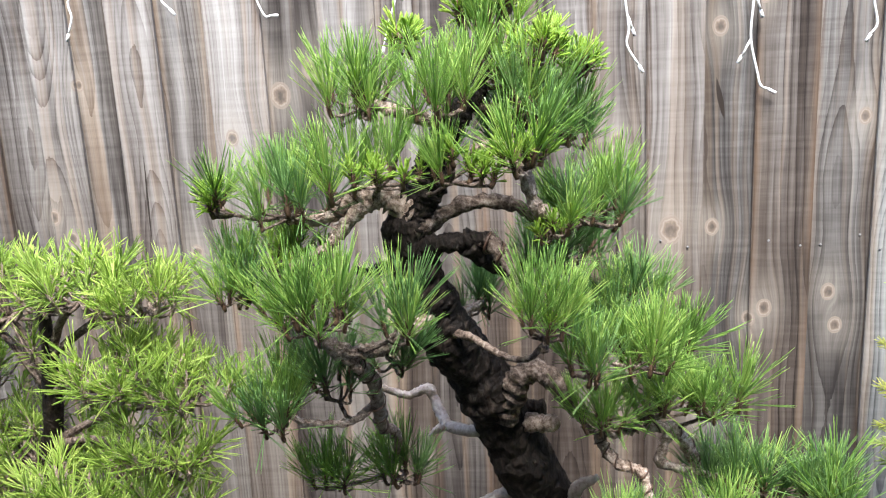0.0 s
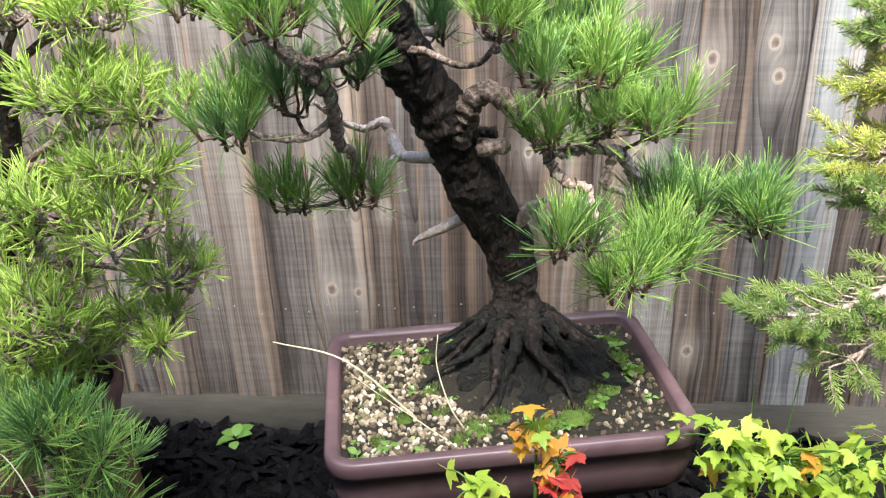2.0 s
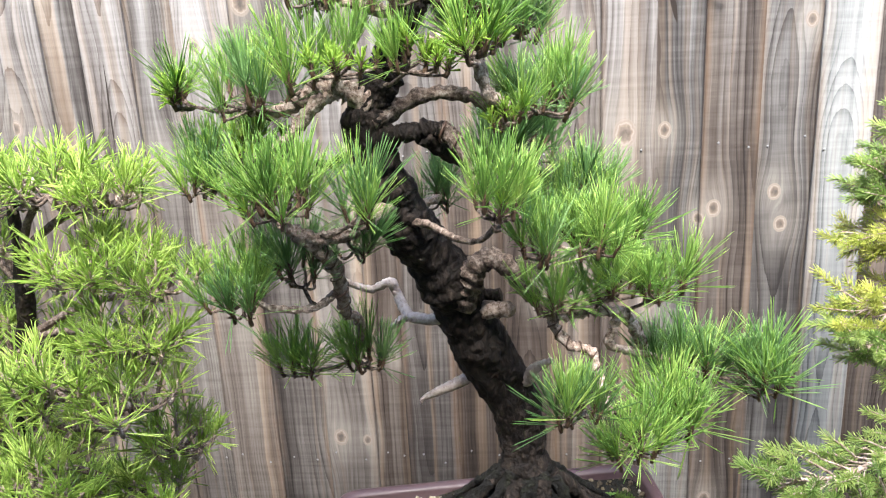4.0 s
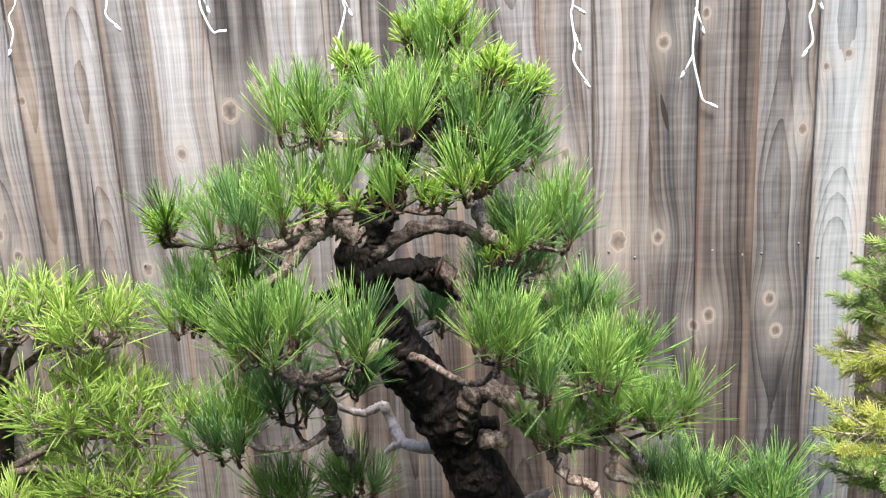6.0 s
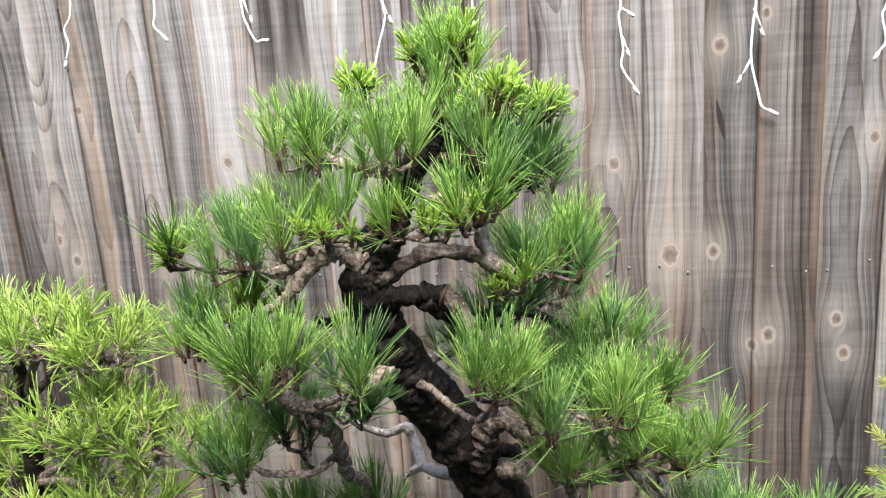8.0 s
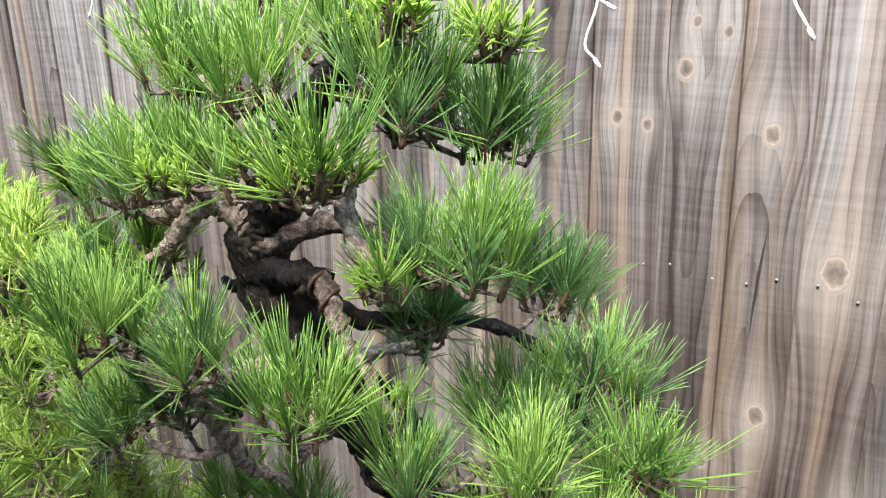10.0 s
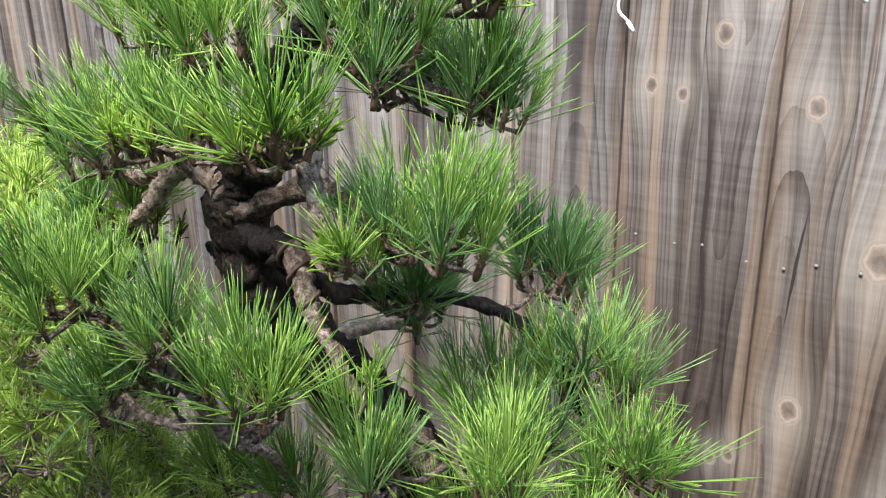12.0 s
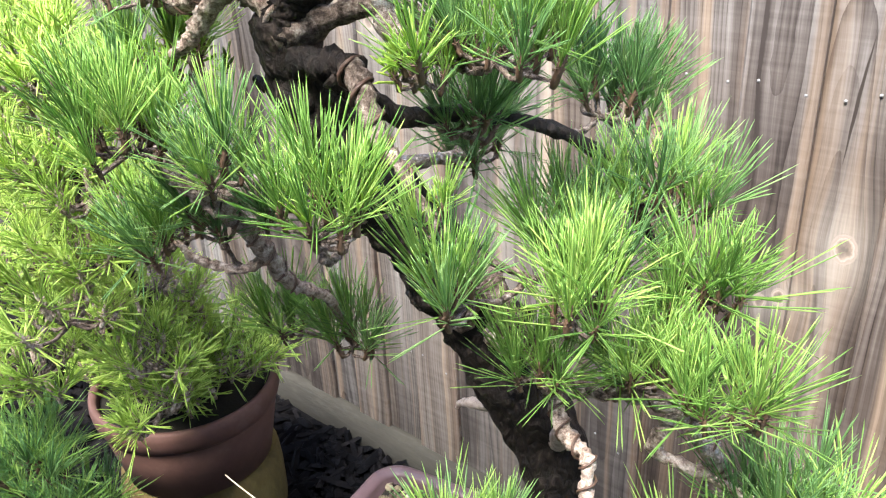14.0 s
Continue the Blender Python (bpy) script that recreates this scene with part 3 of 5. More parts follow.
plinth = thing("plinth", "weathered grey-green timber plinth boards under the fence", "plinth", kind="structure")
lx = -4.0
while lx < 3.0:
    lw = rng.uniform(1.6, 2.2)
    bm = bmesh.new()
    box(bm, lx, lx + lw - 0.004, -0.032, 0.02, -0.1, 0.1 + rng.uniform(-0.003, 0.003))
    bmesh.ops.bevel(bm, geom=list(bm.edges), offset=0.004, segments=2, affect="EDGES")
    part("plinth_board", bm, M_PLINTH, plinth)
    lx += lw

fence = thing("fence", "weathered silver-grey timber paling fence, lapped boards", "fence", kind="structure")
bm = bmesh.new()
for zr in (0.32, 0.945, 1.6):
    box(bm, -4, 3, 0.02, 0.06, zr - 0.035, zr + 0.035)
part("rail", bm, M_PLINTH, fence)

# added out of view behind the camera: cuts low sky light on the fence
bm = bmesh.new()
box(bm, -5, 5, -2.35, -2.15, 0.0, 3.3)
tagged(part("wall_south", bm, M_SKY_BLOCK, smooth=False), "unseen plain wall added behind the camera to block low sky light", "wall", kind="structure")

# ---- the bonsai pot ----
POT_C, POT_TURN, RIM = (0.277, -0.517), 10.5, 0.497
pot = thing("bonsai_pot", "rectangular unglazed purple-brown clay bonsai pot with rounded corners", "plant pot", (POT_C[0], POT_C[1], 0))
pot.rotation_euler = (0, 0, radians(POT_TURN))
PW, PD = 0.495, 0.335


def rounded(w, d, r, n=6):
    out = []
    for sx, sy, a0 in ((1, 1, 0), (-1, 1, 90), (-1, -1, 180), (1, -1, 270)):
        for k in range(n + 1):
            a = radians(a0 + 90 * k / n)
            out.append((sx * (w / 2 - r) + r * math.cos(a), sy * (d / 2 - r) + r * math.sin(a)))
    return out


def loft(bm, rows, close_last=True):
    rings = []
    for w, d, r, z in rows:
        rings.append([bm.verts.new((x, y, z)) for x, y in rounded(w, d, r)])
    n = len(rings[0])
    for a, c in zip(rings, rings[1:]):
        for k in range(n):
            bm.faces.new((a[k], a[(k + 1) % n], c[(k + 1) % n], c[k]))
    bm.faces.new(list(reversed(rings[0])))
    if close_last:
        bm.faces.new(rings[-1])


bm = bmesh.new()
H = RIM
loft(bm, [
    (PW - 0.07, PD - 0.07, 0.03, H - 0.1063), (PW - 0.045, PD - 0.045, 0.032, H - 0.1038), (PW - 0.024, PD - 0.024, 0.034, H - 0.0875), (PW - 0.014, PD - 0.014, 0.036, H - 0.0562),
    (PW - 0.016, PD - 0.016, 0.036, H - 0.0287), (PW - 0.006, PD - 0.006, 0.038, H - 0.0263), (PW - 0.001, PD - 0.001, 0.04, H - 0.0200), (PW, PD, 0.04, H - 0.0088),
    (PW - 0.004, PD - 0.004, 0.038, H - 0.0013), (PW - 0.01, PD - 0.01, 0.036, H), (PW - 0.034, PD - 0.034, 0.024, H - 0.0013), (PW - 0.039, PD - 0.039, 0.022, H - 0.0063), (PW - 0.044, PD - 0.044, 0.02, H - 0.0375),
])
part("body", bm, M_POT, pot)
for sx in (-1, 1):
    for sy in (-1, 1):
        bm = bmesh.new()
        box(bm, sx * 0.14 - 0.055, sx * 0.14 + 0.055, sy * 0.09 - 0.035, sy * 0.09 + 0.035, H - 0.132, H - 0.105)
        bmesh.ops.bevel(bm, geom=list(bm.edges), offset=0.006, segments=2, affect="EDGES")
        part("foot", bm, M_POT, pot)

stand = thing("pot_stand", "dark timber block carrying the bonsai pot", "stand", (POT_C[0], POT_C[1], 0))
bm = bmesh.new()
box(bm, -0.1, 0.1, -0.06, 0.06, GROUND, H - 0.155)
bmesh.ops.bevel(bm, geom=list(bm.edges), offset=0.006, segments=2, affect="EDGES")
part("post", bm, M_STAND, stand)
bm = bmesh.new()
box(bm, -0.15, 0.15, -0.1, 0.1, H - 0.155, H - 0.132)
bmesh.ops.bevel(bm, geom=list(bm.edges), offset=0.003, segments=1, affect="EDGES")
part("top", bm, M_STAND, stand)
stand.rotation_euler = (0, 0, radians(POT_TURN))

TURN = Matrix.Translation((POT_C[0], POT_C[1], 0)) @ Matrix.Rotation(radians(POT_TURN), 4, "Z")
BASE = Vector((0.305, -0.46, 0))


def soil_height(x, y):
    q = Vector((x, y, 0)) - BASE
    q.x, q.y = q.x / 0.14, q.y / 0.12
    return H - 0.018 + 0.055 * math.exp(-1.6 * q.length ** 2) + 0.004 * noise.noise(Vector((x * 30, y * 30, 0)))


bm = bmesh.new()
gx, gy = 46, 32
grid = []
for j in range(gy + 1):
    row = []
    for i in range(gx + 1):
        p = TURN @ Vector(((i / gx - 0.5) * (PW - 0.045), (j / gy - 0.5) * (PD - 0.045), 0))
        row.append(bm.verts.new((p.x, p.y, soil_height(p.x, p.y))))
    grid.append(row)
for j in range(gy):
    for i in range(gx):
        bm.faces.new((grid[j][i], grid[j][i + 1], grid[j + 1][i + 1], grid[j + 1][i]))
tagged(part("potting_soil", bm, M_SOIL), "dark gritty potting soil in the bonsai pot", "soil", kind="stuff")


def pebbles(name, label, count, inside, low, high, mat, flat=0.7):
    bm = bmesh.new()
    made = 0
    while made < count:
        p = TURN @ Vector((rng.uniform(-0.5, 0.5) * (PW - 0.05), rng.uniform(-0.5, 0.5) * (PD - 0.05), 0))
        if not inside(p):
            continue
        s = rng.uniform(low, high)
        m = Matrix.Translation((p.x, p.y, soil_height(p.x, p.y) + s * 0.25)) @ Euler((rng.uniform(0, 6), rng.uniform(0, 6), rng.uniform(0, 6))).to_matrix().to_4x4() @ Matrix.Diagonal((s, s * rng.uniform(0.6, 1), s * flat * rng.uniform(0.6, 1), 1))
        bmesh.ops.create_icosphere(bm, subdivisions=1, radius=1.0, matrix=m)
        made += 1
    for v in bm.verts:
        v.co += Vector((noise.noise(v.co * 300), noise.noise(v.co * 310 + Vector((5, 0, 0))), noise.noise(v.co * 290 + Vector((0, 9, 0))))) * 0.0008
    return tagged(part(name, bm, mat, smooth=False), label, "gravel", kind="stuff")


def off_base(p):
    return ((p.x - BASE.x) / 0.125) ** 2 + ((p.y - BASE.y) / 0.125) ** 2


pebbles("gravel", "pale cream and tan gravel scattered over the soil", 1250, lambda p: off_base(p) > 1.3 and rng.random() < (1.0 if p.x < 0.27 else 0.18), 0.0024, 0.0068, M_GRAVEL)
pebbles("soil_grit", "dark grit on the soil of the bonsai pot", 700, lambda p: off_base(p) > 0.75, 0.0014, 0.0036, M_GRIT)


def moss_patch(x, y, r):
    bm = bmesh.new()
    bmesh.ops.create_icosphere(bm, subdivisions=3, radius=1.0, matrix=Matrix.Translation((x, y, soil_height(x, y))) @ Matrix.Diagonal((r, r * 0.75, r * 0.3, 1)))
    for v in bm.verts:
        v.co += Vector((0, 0, 1)) * (0.003 * noise.noise(v.co * 200)) + Vector((noise.noise(v.co * 70), noise.noise(v.co * 75 + Vector((3, 3, 3))), 0)) * 0.006
    for i in range(70):
        w, q = rng.uniform(0, 6.28), math.sqrt(rng.random()) * r
        bx, by = x + q * math.cos(w), y + q * 0.75 * math.sin(w)
        needle(bm, Vector((bx, by, soil_height(bx, by) + r * 0.2)), Vector((rng.uniform(-0.5, 0.5), rng.uniform(-0.5, 0.5), 1)), rng.uniform(0.004, 0.009), 0.0014, 0)
    tagged(part("moss_cushion", bm, M_MOSS), "green moss cushion on the potting soil", "moss", "moss in the bonsai pot")


for mx, my, mr in ((0.252, -0.618, 0.022), (0.311, -0.647, 0.017), (0.382, -0.594, 0.024), (0.429, -0.529, 0.019), (0.181, -0.541, 0.014), (0.229, -0.647, 0.014), (0.358, -0.647, 0.013), (0.453, -0.446, 0.016), (0.47, -0.48, 0.018), (0.41, -0.56, 0.02), (0.345, -0.612, 0.02), (0.45, -0.4, 0.015), (0.15, -0.6, 0.012), (0.11, -0.55, 0.011), (0.2, -0.59, 0.013), (0.12, -0.65, 0.01), (0.17, -0.47, 0.011), (0.28, -0.6, 0.016)):
    moss_patch(mx, my, mr)

# ---- the pine ----
pine = thing("bonsai_pine", "black pine bonsai with dark leaning trunk and clipped needle pads", "bonsai tree")
TRUNK = [
    (0.306, -0.452, 0.455, 0.062), (0.306, -0.45, 0.505, 0.05), (0.304, -0.445, 0.555, 0.038), (0.298, -0.437, 0.615, 0.034), (0.29, -0.436, 0.665, 0.035), (0.268, -0.438, 0.717, 0.0375), (0.243, -0.45, 0.775, 0.0375), (0.22, -0.468, 0.83, 0.0365),
    (0.194, -0.498, 0.905, 0.034), (0.165, -0.528, 0.963, 0.0315), (0.148, -0.552, 1.015, 0.029), (0.136, -0.57, 1.07, 0.0265), (0.135, -0.572, 1.115, 0.026), (0.158, -0.565, 1.155, 0.022),
    (0.18, -0.56, 1.205, 0.017), (0.212, -0.55, 1.25, 0.012), (0.228, -0.54, 1.29, 0.007),
]
bm = bmesh.new()
tube(bm, TRUNK, 56, 24, 0.24)
part("trunk", bm, M_BARK, pine, "dark flaky bark trunk leaning in a curve")
bm = bmesh.new()
bmesh.ops.create_icosphere(bm, subdivisions=5, radius=1.0, matrix=Matrix.Translation((BASE.x + 0.018, BASE.y - 0.012, H - 0.03)) @ Matrix.Diagonal((0.14, 0.112, 0.062, 1)))
for v in bm.verts:
    v.co += v.normal * (0.016 * noise.noise(v.co * 26) + 0.009 * math.sin(13 * math.atan2(v.co.y - BASE.y, v.co.x - BASE.x) + 3 * noise.noise(v.co * 20)) + 0.014 * noise.noise(v.co * 60) + 0.008 * noise.noise(v.co * 140) + 0.004 * noise.noise(v.co * 300))
part("root_flare", bm, M_ROOT, pine, "black mossy root base spreading over the soil")
for i in range(22):
    w = i * 0.2856 + rng.uniform(-0.15, 0.15)
    ln = rng.uniform(0.1, 0.17)
    rows = []
    for k, f in enumerate((0.25, 0.5, 0.75, 1.0)):
        a = w + rng.uniform(-0.15, 0.15)
        x, y = BASE.x + math.cos(a) * ln * f, BASE.y + math.sin(a) * ln * f * 0.85
        rows.append((x, y, soil_height(x, y) + 0.03 * (1 - f) * 1.9 + 0.003, rng.uniform(0.007, 0.013) * (1.2 - f)))
    limb(pine, "root", rows, M_ROOT if i % 3 else M_BARK, 0.4, 8)

# deadwood
limb(pine, "dead_branch", [(0.255, -0.437, 0.722, 0.011), (0.226, -0.433, 0.708, 0.009), (0.19, -0.427, 0.688, 0.0075), (0.158, -0.42, 0.669, 0.004), (0.152, -0.42, 0.66, 0.002)], M_JIN, 0.2, 8, "bleached bare deadwood stub")
limb(pine, "dead_branch", [(0.21, -0.475, 0.825, 0.011), (0.184, -0.468, 0.812, 0.0085), (0.15, -0.437, 0.804, 0.0078), (0.135, -0.415, 0.81, 0.0075), (0.124, -0.4, 0.828, 0.0072), (0.116, -0.4, 0.842, 0.007), (0.1, -0.4, 0.836, 0.006), (0.085, -0.4, 0.832, 0.0055), (0.054, -0.41, 0.848, 0.0045), (0.027, -0.43, 0.88, 0.003)], M_JIN, 0.2, 8, "bleached bare deadwood with an elbow")
limb(pine, "dead_branch", [(0.146, -0.435, 0.804, 0.0065), (0.132, -0.43, 0.796, 0.0055), (0.119, -0.43, 0.786, 0.003)], M_JIN, 0.2, 7, "bleached bare deadwood spur")
limb(pine, "dead_branch", [(0.29, -0.44, 0.705, 0.01), (0.308, -0.455, 0.714, 0.0085), (0.318, -0.468, 0.737, 0.008), (0.341, -0.48, 0.755, 0.004)], M_JIN, 0.2, 8, "bleached bare deadwood curl")
limb(pine, "cut_stub", [(0.235, -0.465, 0.823, 0.016), (0.258, -0.48, 0.83, 0.0125), (0.289, -0.5, 0.839, 0.0095)], M_BRANCH, 0.3, 9)
limb(pine, "cut_stub", [(0.24, -0.455, 0.835, 0.014), (0.262, -0.458, 0.84, 0.0105), (0.276, -0.46, 0.843, 0.0095)], M_BARK, 0.3, 9)
limb(pine, "cut_stub", [(0.135, -0.57, 1.055, 0.009), (0.105, -0.568, 1.058, 0.0065), (0.085, -0.563, 1.05, 0.0055), (0.066, -0.56, 1.052, 0.004)], M_BARK, 0.3, 8)

# limbs
limb(pine, "branch", [(0.222, -0.49, 0.845, 0.02), (0.24, -0.503, 0.885, 0.0165), (0.254, -0.512, 0.908, 0.0145), (0.279, -0.52, 0.91, 0.013), (0.303, -0.525, 0.885, 0.012), (0.322, -0.523, 0.86, 0.01)], M_LIMB)
RIGHT_LOW = [(0.315, -0.524, 0.87, 0.0085), (0.338, -0.52, 0.84, 0.0075), (0.346, -0.52, 0.818, 0.0068), (0.363, -0.53, 0.801, 0.0064), (0.39, -0.54, 0.795, 0.006), (0.396, -0.55, 0.772, 0.0054), (0.41, -0.57, 0.73, 0.0045)]
limb(pine, "branch", RIGHT_LOW, M_BRANCH)
coil(pine, RIGHT_LOW, 9)
R2 = [(0.34, -0.52, 0.836, 0.0066), (0.363, -0.51, 0.831, 0.0063), (0.396, -0.49, 0.83, 0.0062), (0.438, -0.47, 0.817, 0.0068), (0.459, -0.46, 0.783, 0.006), (0.468, -0.45, 0.757, 0.0045)]
limb(pine, "branch", R2, M_BRANCH)
coil(pine, R2, 7)
limb(pine, "branch", [(0.438, -0.47, 0.815, 0.0075), (0.452, -0.465, 0.79, 0.007), (0.463, -0.455, 0.762, 0.005)], M_BRANCH)
limb(pine, "branch", [(0.428, -0.475, 0.82, 0.0065), (0.423, -0.48, 0.802, 0.0062), (0.418, -0.48, 0.777, 0.006), (0.457, -0.46, 0.757, 0.005), (0.5, -0.45, 0.74, 0.004)], M_BRANCH)
limb(pine, "branch", [(0.165, -0.54, 0.97, 0.006), (0.2, -0.585, 0.978, 0.0045), (0.238, -0.63, 0.974, 0.0036), (0.265, -0.668, 0.985, 0.003), (0.28, -0.685, 1.005, 0.0026)], M_LIMB)
limb(pine, "branch", [(0.15, -0.58, 1.085, 0.0125), (0.18, -0.588, 1.088, 0.0105), (0.206, -0.59, 1.092, 0.0095), (0.226, -0.592, 1.092, 0.009)], M_BARK)
MIDR = [(0.218, -0.592, 1.092, 0.0095), (0.236, -0.597, 1.077, 0.009), (0.254, -0.603, 1.052, 0.007), (0.275, -0.607, 1.036, 0.0048), (0.3, -0.6, 0.995, 0.0036), (0.325, -0.575, 0.965, 0.003), (0.35, -0.55, 0.945, 0.0026)]
limb(pine, "branch", MIDR, M_LIMB, label="brown wired branch")
coil(pine, MIDR[:5], 5, thick=0.0016)
BACK = [(0.2, -0.592, 1.085, 0.011), (0.235, -0.56, 1.05, 0.0075), (0.27, -0.515, 1.046, 0.0062), (0.31, -0.455, 1.02, 0.006), (0.35, -0.43, 0.98, 0.005), (0.37, -0.42, 0.93, 0.004)]
pad(pine, (0.3, -0.6, 0.995), (0.302, -0.602, 1.005), (0.014, 0.014, 0.006), ("mixed", "new"), 2, 0.6, 0.7)
limb(pine, "branch", BACK, M_BARK)
LEFT1 = [(0.14, -0.58, 1.12, 0.017), (0.112, -0.588, 1.14, 0.0135), (0.085, -0.594, 1.143, 0.011), (0.055, -0.6, 1.125, 0.009), (0.028, -0.6, 1.118, 0.007), (0.0, -0.605, 1.125, 0.005)]
limb(pine, "branch", LEFT1, M_BRANCH)
coil(pine, LEFT1[1:], 6)
limb(pine, "branch", [(0.11, -0.59, 1.14, 0.01), (0.085, -0.6, 1.128, 0.009), (0.062, -0.605, 1.105, 0.0075), (0.05, -0.61, 1.09, 0.006), (0.02, -0.61, 1.075, 0.004)], M_BRANCH)
LEFT2 = [(0.155, -0.56, 1.0, 0.011), (0.12, -0.615, 0.985, 0.009), (0.085, -0.635, 0.98, 0.008), (0.055, -0.645, 0.992, 0.0075), (0.035, -0.65, 1.01, 0.006)]
limb(pine, "branch", LEFT2, M_BRANCH)
LEFT3 = [(0.055, -0.645, 0.99, 0.0075), (0.078, -0.63, 0.965, 0.008), (0.088, -0.61, 0.94, 0.0085), (0.09, -0.59, 0.9, 0.008), (0.088, -0.57, 0.865, 0.0065), (0.1, -0.54, 0.84, 0.005), (0.08, -0.5, 0.77, 0.004)]
limb(pine, "branch", LEFT3, M_BRANCH, label="reddish peeling wired branch")
coil(pine, LEFT3[1:6], 7)
limb(pine, "branch", [(0.09, -0.59, 0.905, 0.0055), (0.06, -0.6, 0.885, 0.0045), (0.02, -0.62, 0.89, 0.004), (-0.01, -0.62, 0.9, 0.003)], M_BRANCH)
limb(pine, "branch", [(0.14, -0.585, 1.1, 0.011), (0.2, -0.555, 1.125, 0.0085), (0.25, -0.555, 1.122, 0.0075), (0.285, -0.57, 1.105, 0.006), (0.32, -0.57, 1.1, 0.005)], M_LIMB)
limb(pine, "branch", [(0.21, -0.555, 1.18, 0.01), (0.245, -0.585, 1.19, 0.0085), (0.265, -0.605, 1.165, 0.0085), (0.275, -0.605, 1.13, 0.008), (0.295, -0.6, 1.115, 0.006)], M_BRANCH)
limb(pine, "branch", [(0.19, -0.56, 1.21, 0.0095), (0.15, -0.585, 1.225, 0.008), (0.11, -0.6, 1.24, 0.006)], M_BRANCH)
limb(pine, "branch", [(0.205, -0.555, 1.235, 0.009), (0.25, -0.52, 1.215, 0.0075), (0.3, -0.48, 1.19, 0.006), (0.335, -0.465, 1.195, 0.004)], M_LIMB)
limb(pine, "branch", [(0.165, -0.53, 0.97, 0.009), (0.18, -0.5, 0.98, 0.007), (0.2, -0.44, 0.975, 0.005)], M_BRANCH)

# needle pads, from the apex down
L, X, D_, W_, N_ = "long", "mixed", "deep", "wide", "new"
pad(pine, (0.225, -0.54, 1.28), (0.232, -0.53, 1.315), (0.03, 0.035, 0.008), (L, X), 5)
pad(pine, (0.215, -0.545, 1.27), (0.198, -0.53, 1.325), (0.008, 0.01, 0.004), (N_,), 4, 0.8, 1.25)
pad(pine, (0.225, -0.54, 1.29), (0.245, -0.535, 1.34), (0.012, 0.012, 0.006), (N_,), 4, 0.8, 1.25)
pad(pine, (0.22, -0.55, 1.26), (0.28, -0.56, 1.287), (0.02, 0.016, 0.006), (N_,), 6, 0.7, 1.25)
pad(pine, (0.2, -0.555, 1.25), (0.14, -0.56, 1.297), (0.012, 0.014, 0.006), (N_,), 5, 0.8, 1.2)
pad(pine, (0.22, -0.55, 1.25), (0.325, -0.5, 1.268), (0.014, 0.014, 0.006), (N_,), 5, 0.8, 1.2)
pad(pine, (0.21, -0.55, 1.25), (0.215, -0.55, 1.272), (0.03, 0.03, 0.01), (L, X), 4)
pad(pine, (0.11, -0.6, 1.235), (0.093, -0.6, 1.243), (0.044, 0.036, 0.01), (L, L, X), 7)
pad(pine, (0.18, -0.57, 1.22), (0.182, -0.615, 1.236), (0.038, 0.03, 0.01), (L, X, L), 5)
pad(pine, (0.22, -0.55, 1.23), (0.27, -0.545, 1.222), (0.036, 0.04, 0.012), (L, D_), 6)
pad(pine, (0.3, -0.48, 1.19), (0.312, -0.472, 1.188), (0.026, 0.028, 0.008), (L, D_), 6)
pad(pine, (0.25, -0.52, 1.2), (0.25, -0.48, 1.195), (0.05, 0.04, 0.01), (D_,), 6)
pad(pine, (0.03, -0.6, 1.12), (0.012, -0.61, 1.135), (0.05, 0.045, 0.01), (L, L, D_), 7)
pad(pine, (0.0, -0.605, 1.125), (-0.07, -0.61, 1.138), (0.012, 0.014, 0.006), (N_, X), 4, 0.8)
pad(pine, (0.1, -0.595, 1.142), (0.12, -0.635, 1.172), (0.05, 0.035, 0.008), (L, N_, N_), 7)
pad(pine, (0.15, -0.58, 1.14), (0.2, -0.62, 1.172), (0.045, 0.03, 0.008), (N_, L, N_), 6)
pad(pine, (0.26, -0.605, 1.165), (0.262, -0.628, 1.182), (0.028, 0.025, 0.006), (N_, X), 6, 0.7, 1.1)
pad(pine, (0.06, -0.6, 1.12), (0.07, -0.6, 1.155), (0.05, 0.05, 0.01), (L, X), 3)
pad(pine, (0.31, -0.575, 1.1), (0.335, -0.565, 1.113), (0.046, 0.046, 0.012), (L, D_, L), 9)
pad(pine, (0.29, -0.6, 1.11), (0.295, -0.602, 1.1), (0.022, 0.022, 0.006), (N_, X), 4, 0.5, 0.85)
pad(pine, (0.04, -0.655, 1.012), (0.056, -0.685, 1.032), (0.042, 0.035, 0.008), (X, L, L), 8)
pad(pine, (0.085, -0.64, 0.985), (0.135, -0.655, 1.012), (0.022, 0.022, 0.006), (D_, L), 4)
pad(pine, (0.02, -0.61, 1.075), (-0.055, -0.62, 1.043), (0.022, 0.022, 0.008), (X, D_), 5)
pad(pine, (0.02, -0.61, 1.075), (-0.02, -0.59, 1.08), (0.045, 0.04, 0.01), (N_, X), 8)
pad(pine, (0.035, -0.65, 1.01), (0.0, -0.625, 1.028), (0.03, 0.03, 0.008), (X, N_), 5)
pad(pine, (0.05, -0.61, 1.085), (0.03, -0.59, 1.062), (0.03, 0.03, 0.008), (N_,), 5)
pad(pine, (-0.01, -0.62, 0.9), (-0.025, -0.622, 0.905), (0.045, 0.04, 0.01), (L, D_, L), 9)
pad(pine, (0.06, -0.6, 0.885), (0.045, -0.61, 0.93), (0.03, 0.03, 0.01), (D_,), 4)
pad(pine, (0.11, -0.61, 0.98), (0.115, -0.6, 0.955), (0.03, 0.03, 0.008), (D_,), 4, 0.9, 0.8)
pad(pine, (0.08, -0.5, 0.77), (0.01, -0.53, 0.768), (0.035, 0.03, 0.008), (L, W_), 5)
